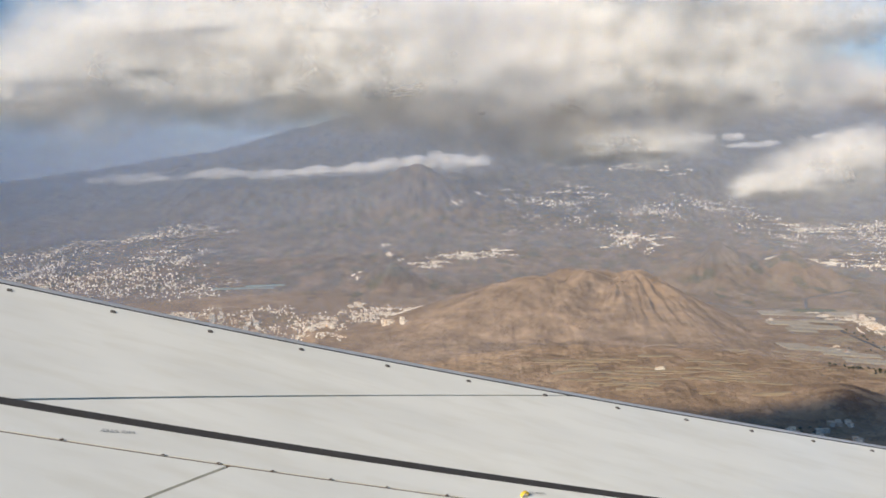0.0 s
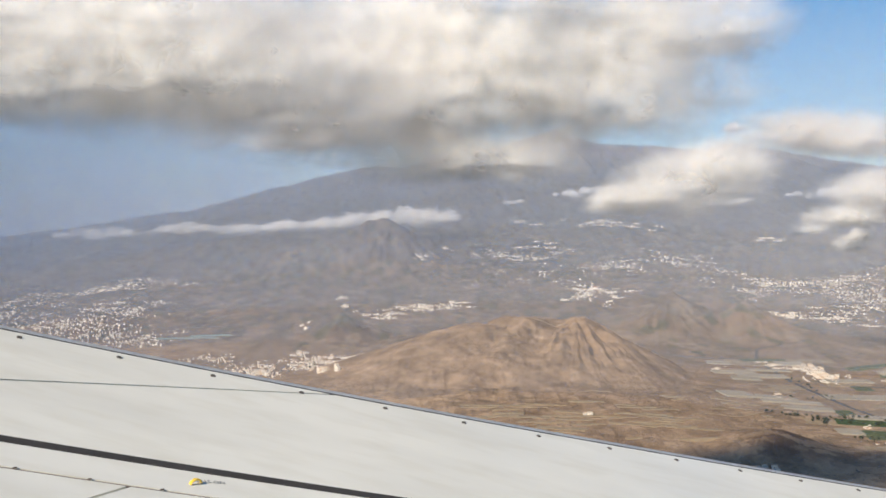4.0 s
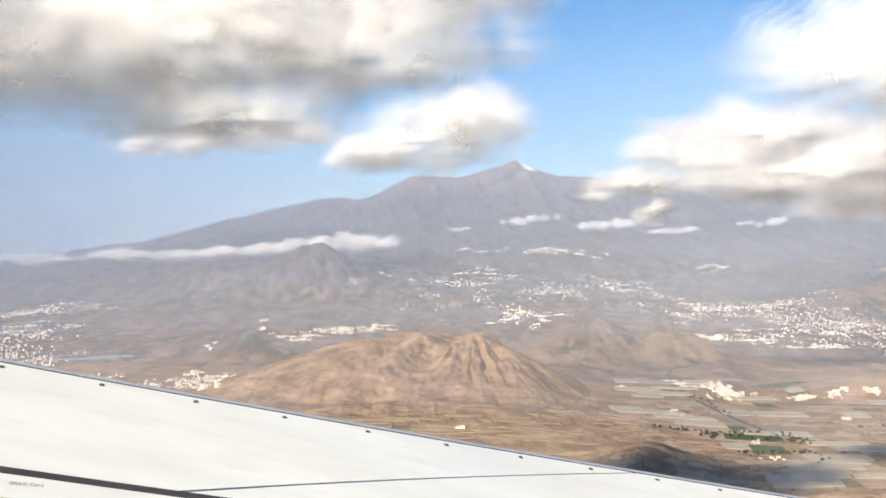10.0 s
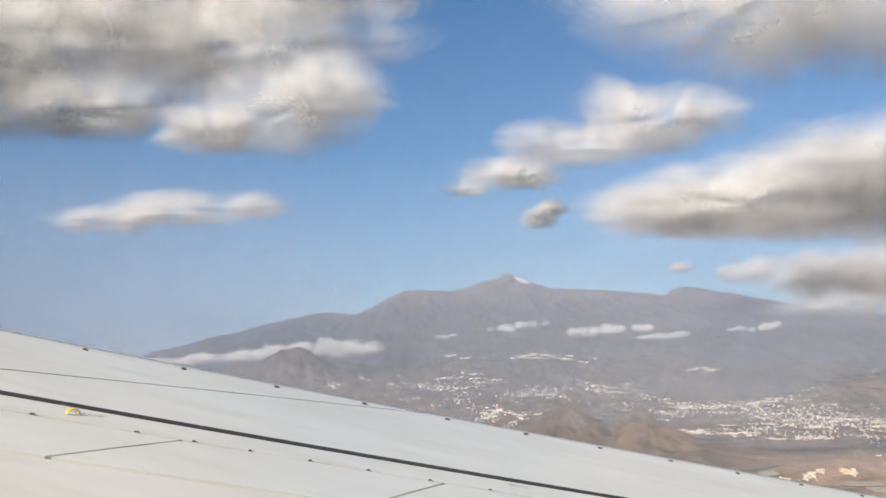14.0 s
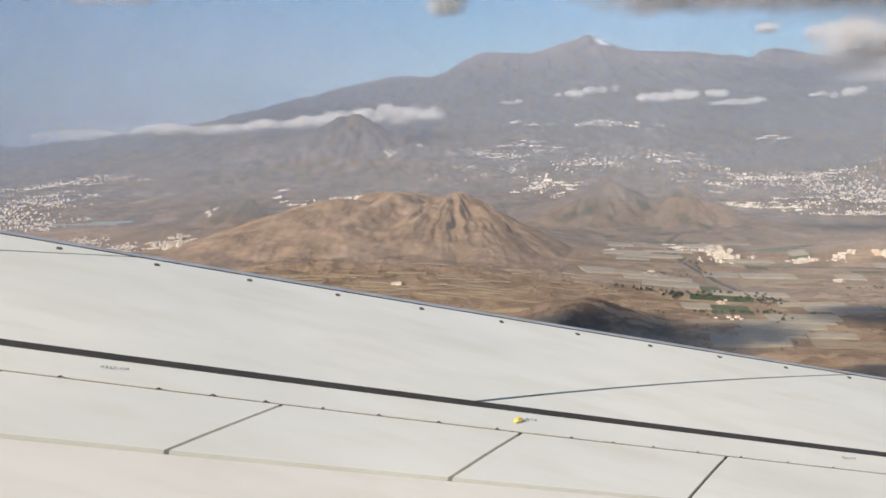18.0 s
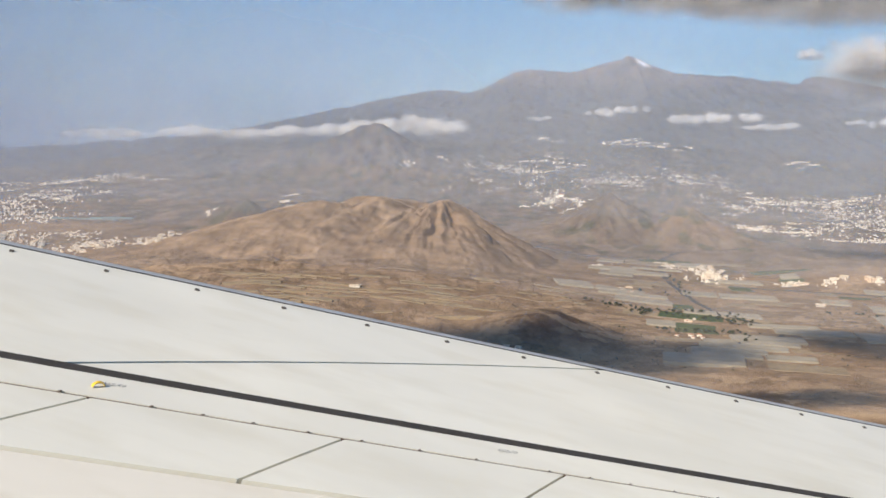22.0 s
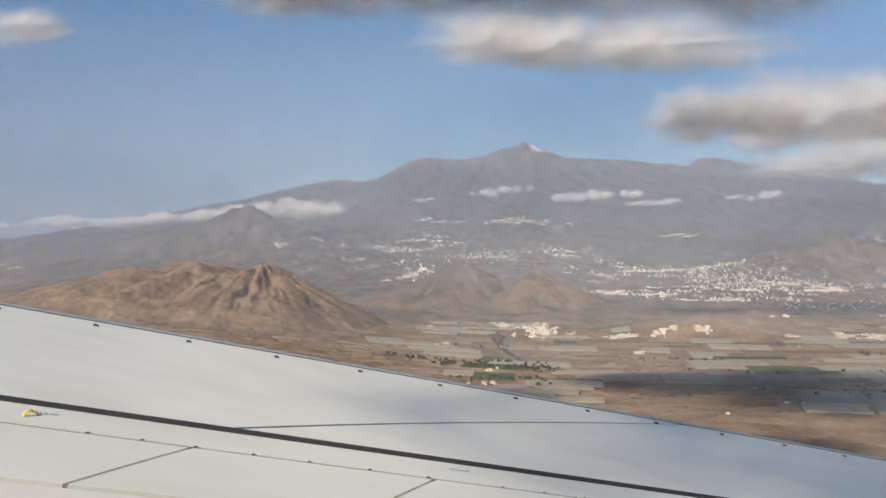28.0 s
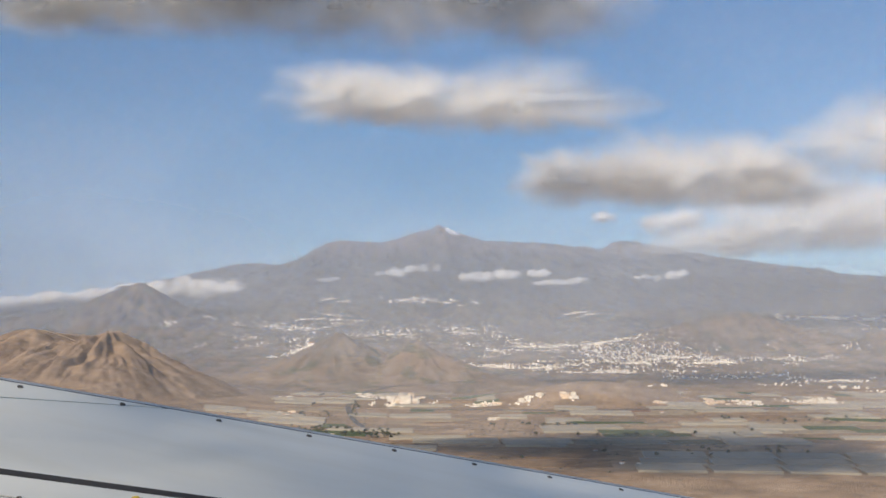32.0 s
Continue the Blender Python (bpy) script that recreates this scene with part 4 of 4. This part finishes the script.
# ---------------------------------------------------------------- fields, roads, scrub
def parcel(name, cx, cy, w, d, turn, high, mat, label, category, sag=0.0):
    """A plot that follows the ground, with a rim; nets are stretched above it on posts."""
    nu, nv = 9, 7
    c, s = math.cos(radians(turn)), math.sin(radians(turn))
    xs = [(-0.5 + i / (nu - 1)) * w for i in range(nu)]
    ys = [(-0.5 + j / (nv - 1)) * d for j in range(nv)]
    px = np.array([[cx + c * a - s * b for b in ys] for a in xs])
    py = np.array([[cy + s * a + c * b for b in ys] for a in xs])
    pz = height(px, py)
    # the plot is levelled: a plane through its middle, a little above the ground
    gx = (pz[-1].mean() - pz[0].mean()) / (nu - 1)
    gy = (pz[:, -1].mean() - pz[:, 0].mean()) / (nv - 1)
    iu, iv = np.meshgrid(np.arange(nu) - (nu - 1) / 2, np.arange(nv) - (nv - 1) / 2, indexing="ij")
    plane = pz.mean() + gx * iu + gy * iv
    plane = plane + np.maximum(0, (pz - plane).max()) * 0.8 + high
    if sag:
        plane = plane + sag * np.abs(np.sin(iv * math.pi / 2))
    verts = [(float(px[i, j]), float(py[i, j]), float(plane[i, j])) for i in range(nu) for j in range(nv)]
    faces = grid_faces(nu, nv)
    ring = [i * nv for i in range(nu)] + [(nu - 1) * nv + j for j in range(1, nv)] + [i * nv + nv - 1 for i in range(nu - 2, -1, -1)] + list(range(nv - 2, 0, -1))
    base = len(verts)
    verts += [(verts[r][0], verts[r][1], float(pz.min()) - 0.6) for r in ring]
    n = len(ring)
    faces += [(ring[i], base + i, base + (i + 1) % n, ring[(i + 1) % n]) for i in range(n)]
    ob = mesh_object(name, verts, faces, mat)
    return tagged(ob, label, category, "plots of the coastal plain")


PLOTS = {
    "net": ("greenhouse", NET, "low greenhouse roofed with pale grey netting", "greenhouse", 0.45, 0.12),
    "soil": ("field", SOIL, "bare brown ploughed field", "field", 0.05, 0.0),
    "pale": ("field", PALE_SOIL, "dry pale tan fallow field", "field", 0.05, 0.0),
    "crop": ("field", CROP, "green irrigated crop field", "field", 0.12, 0.0),
    "teal": ("greenhouse", PLASTIC, "long greenhouse covered with teal sheeting", "greenhouse", 0.4, 0.1),
}


def plot(kind, x, y, w, d, turn):
    name, mat, label, category, high, sag = PLOTS[kind]
    parcel(name, x, y, w, d, turn, high, mat, label, category, sag)


# the plain: rows of plots from the hill's foot to the east
random.seed(7)
y = 436.0
while y < 690:
    depth = random.uniform(7, 13) * (0.8 + (y - 430) / 500)
    x = 196 + random.uniform(0, 14) + max(0, 500 - y) * 0.45
    while x < 620:
        wide = random.uniform(9, 32)
        cx, cy = x + wide / 2, y + depth / 2 - 0.06 * (x - 260)
        skip = 270 < cx < 420 and cy < 476 or ((cx - 261) / 20) ** 2 + ((cy - 638) / 24) ** 2 < 1 or ((cx - 352) / 52) ** 2 + ((cy - 640) / 36) ** 2 < 1 or abs(cy - 617) < 5 and 282 < cx < 345 or ((cx - 430) / 44) ** 2 + ((cy - 620) / 12) ** 2 < 1
        roll = random.random()
        kind = "net" if roll < 0.19 else "pale" if roll < 0.31 else "soil" if roll < 0.45 else "crop" if roll < 0.52 else ""
        if kind and not skip:
            plot(kind, cx, cy, wide - 1.2, depth - 1.0, -4 + random.uniform(-5, 5))
        x += wide
    y += depth
for gx in range(4):
    for gy in range(3):
        plot("net", 334 + gx * 20 + gy * 4, 426 + gy * 13 - gx * 2.5, 18.4, 11.6, -8)
plot("soil", 296, 462, 52, 22, -6)
plot("soil", 300, 440, 40, 14, -6)
plot("crop", 232, 489, 20, 9, -10)
# old narrow terraces on the bare foot of the hill
PLOTS["terrace"] = ("terrace", PALE_SOIL, "narrow pale tan terrace behind a low stone wall", "terrace", 0.22, 0.0)
for i in range(46):
    x, y = random.uniform(52, 158), random.uniform(462, 512)
    if abs(x - 104) < 5 and abs(y - 489) < 5:
        continue
    plot("terrace", x, y, random.uniform(7, 22), random.uniform(1.0, 2.2), random.uniform(-6, 14))
for i in range(14):
    plot("terrace", random.uniform(150, 198), random.uniform(508, 545), random.uniform(5, 12), random.uniform(1.0, 2.0), random.uniform(-10, 20))
plot("net", 230, 432, 26, 12, -6)
plot("pale", 262, 428, 24, 10, -6)
plot("crop", 234, 509, 22, 12, -12)
plot("crop", 300, 628, 12, 7, -6)
plot("crop", 318, 580, 14, 6, -6)
plot("net", 219, 536, 24, 8, -4)
plot("net", 190, 560, 16, 12, 12)
plot("teal", -150, 800, 46, 4, 6)
plot("teal", -135, 812, 30, 4, 6)


def ribbon(name, points, wide, mat, label, category="road"):
    """A strip laid along a line of places, on the ground."""
    pts = np.array(points, float)
    seg = np.r_[0, np.cumsum(np.hypot(*np.diff(pts, axis=0).T))]
    n = max(8, int(seg[-1] / 3))
    t = np.linspace(0, seg[-1], n)
    x, y = np.interp(t, seg, pts[:, 0]), np.interp(t, seg, pts[:, 1])
    k = np.ones(7) / 7
    x, y = np.convolve(np.pad(x, 3, mode="edge"), k, "valid"), np.convolve(np.pad(y, 3, mode="edge"), k, "valid")
    dx, dy = np.gradient(x), np.gradient(y)
    l = np.hypot(dx, dy) + 1e-6
    nx, ny = -dy / l, dx / l
    verts = []
    for side, drop in ((-0.75, -0.8), (-0.5, 0.25), (0.5, 0.25), (0.75, -0.8)):
        px, py = x + nx * wide * side, y + ny * wide * side
        verts.append(np.stack([px, py, height(x, y) + drop], 1))
    verts = np.stack(verts, 1).reshape(-1, 3).tolist()
    return tagged(mesh_object(name, verts, grid_faces(n, 4), mat), label, category, kind="structure")


ribbon("road", [(226, 452), (262, 470), (268, 495), (247, 520), (240, 560), (236, 610), (240, 690), (256, 740), (300, 770)], 2.2, ASPHALT, "dark asphalt road through the fields")
ribbon("road", [(240, 690), (200, 700), (150, 760), (60, 850), (-60, 880), (-200, 850)], 2.6, ASPHALT, "dark asphalt highway across the plain")
ribbon("road", [(262, 600), (330, 592), (420, 590), (560, 600), (700, 640)], 2.0, ASPHALT, "dark asphalt road through the fields")
ribbon("track", [(60, 470), (80, 474), (95, 484), (118, 486), (130, 496), (146, 494), (160, 508), (184, 512), (200, 530)], 0.5, TRACK, "pale dirt track on the brown hill", "track")
ribbon("track", [(60, 596), (72, 608), (64, 618), (78, 628), (74, 638), (92, 642), (104, 648), (116, 652)], 0.5, TRACK, "pale dirt track winding up the hill", "track")
ribbon("track", [(96, 500), (106, 512), (98, 526), (112, 538), (124, 536)], 0.45, TRACK, "pale dirt track on the brown hill", "track")


def tree_mesh(seed):
    """A stub of a trunk with limbs, and a crown of many small leaf clumps."""
    rng = random.Random(seed)
    trunk = bmesh.new()
    for (x0, y0, z0, x1, y1, z1, r0, r1) in ((0, 0, -0.3, 0, 0, 0.5, 0.07, 0.05), (0, 0, 0.45, 0.25, 0.1, 0.8, 0.04, 0.02), (0, 0, 0.45, -0.2, 0.15, 0.85, 0.04, 0.02), (0, 0, 0.5, 0.02, -0.2, 0.9, 0.04, 0.02)):
        d = Vector((x1 - x0, y1 - y0, z1 - z0))
        m = Matrix.Translation(((x0 + x1) / 2, (y0 + y1) / 2, (z0 + z1) / 2)) @ d.to_track_quat("Z", "Y").to_matrix().to_4x4()
        bmesh.ops.create_cone(trunk, cap_ends=True, segments=6, radius1=r0, radius2=r1, depth=d.length, matrix=m)
    crown = bmesh.new()
    for i in range(60):
        a, b = rng.uniform(0, 6.28), rng.uniform(-0.6, 1.0)
        r = rng.uniform(0.3, 0.62)
        p = Vector((r * math.cos(a) * math.sqrt(max(0.1, 1 - b * b)), r * math.sin(a) * math.sqrt(max(0.1, 1 - b * b)), 0.85 + b * 0.4))
        s = rng.uniform(0.07, 0.17)
        m = Matrix.Translation(p) @ Euler((rng.uniform(0, 6), rng.uniform(0, 6), 0)).to_matrix().to_4x4() @ Matrix.Diagonal((s, s, s * 0.6, 1))
        bmesh.ops.create_icosphere(crown, subdivisions=1, radius=1, matrix=m)
    return trunk, crown


random.seed(19)
TREES = []
for sd in (1, 2, 3):
    tr, cr = tree_mesh(sd)
    ob = new("tree")
    part("trunk", tr, BARK, ob)
    part("crown", cr, LEAF, ob)
    tagged(ob, "dark green broad tree beside the fields", "tree", "trees of the plain")
    ob.location = (244 + sd * 3, 512, float(height(244 + sd * 3, 512)))
    TREES.append(ob)
for (cx, cy, rx, ry, n) in ((235, 478, 18, 3, 22), (234, 518, 22, 3, 22), (216, 510, 4, 8, 14), (252, 505, 5, 8, 14), (246, 505, 14, 3, 16), (226, 512, 8, 3, 12), (222, 562, 8, 3, 8), (250, 476, 4, 10, 12), (310, 532, 20, 4, 16), (240, 590, 2, 40, 18), (205, 520, 10, 4, 14), (340, 500, 30, 3, 14), (420, 540, 40, 20, 24), (360, 455, 40, 8, 16), (145, 425, 16, 3, 14), (-60, 650, 50, 20, 24)):
    for i in range(n):
        x, y = cx + random.gauss(0, 0.6) * rx, cy + random.gauss(0, 0.6) * ry
        ob = copy_thing(random.choice(TREES), pose(x, y, float(height(x, y)), 0, 0, random.uniform(0, 360)))
        ob.scale = [random.uniform(0.6, 1.4)] * 3


def scrub(name, label, boxes, seed):
    rng = np.random.RandomState(seed)
    base, tri = sphere(1)
    verts, faces, off = [], [], 0
    for x0, x1, y0, y1, n, size in boxes:
        x, y = rng.uniform(x0, x1, n), rng.uniform(y0, y1, n)
        keep = fbm(x / 30, y / 30, 3, seed) > 0.47
        x, y = x[keep], y[keep]
        z = height(x, y)
        keep = z > 1.0
        for px, py, pz in zip(x[keep], y[keep], z[keep]):
            s = size * rng.uniform(0.5, 1.4)
            v = base * (s * rng.uniform(0.8, 1.3, (len(base), 1))) * (1, 1, 0.7)
            verts.append(v + (px, py, pz + s * 0.2))
            faces.append(tri + off)
            off += len(base)
    ob = mesh_object(name, np.concatenate(verts).tolist(), np.concatenate(faces).tolist(), LEAF)
    tagged(ob, label, "scrub", kind="stuff")


scrub("scrub", "low dark scrub bushes scattered over dry ground", ((-60, 180, 410, 620, 5200, 0.2), (180, 600, 420, 760, 5200, 0.3), (-200, 600, 760, 1150, 5200, 0.55), (-400, 800, 1150, 1600, 4000, 1.0)), 5)
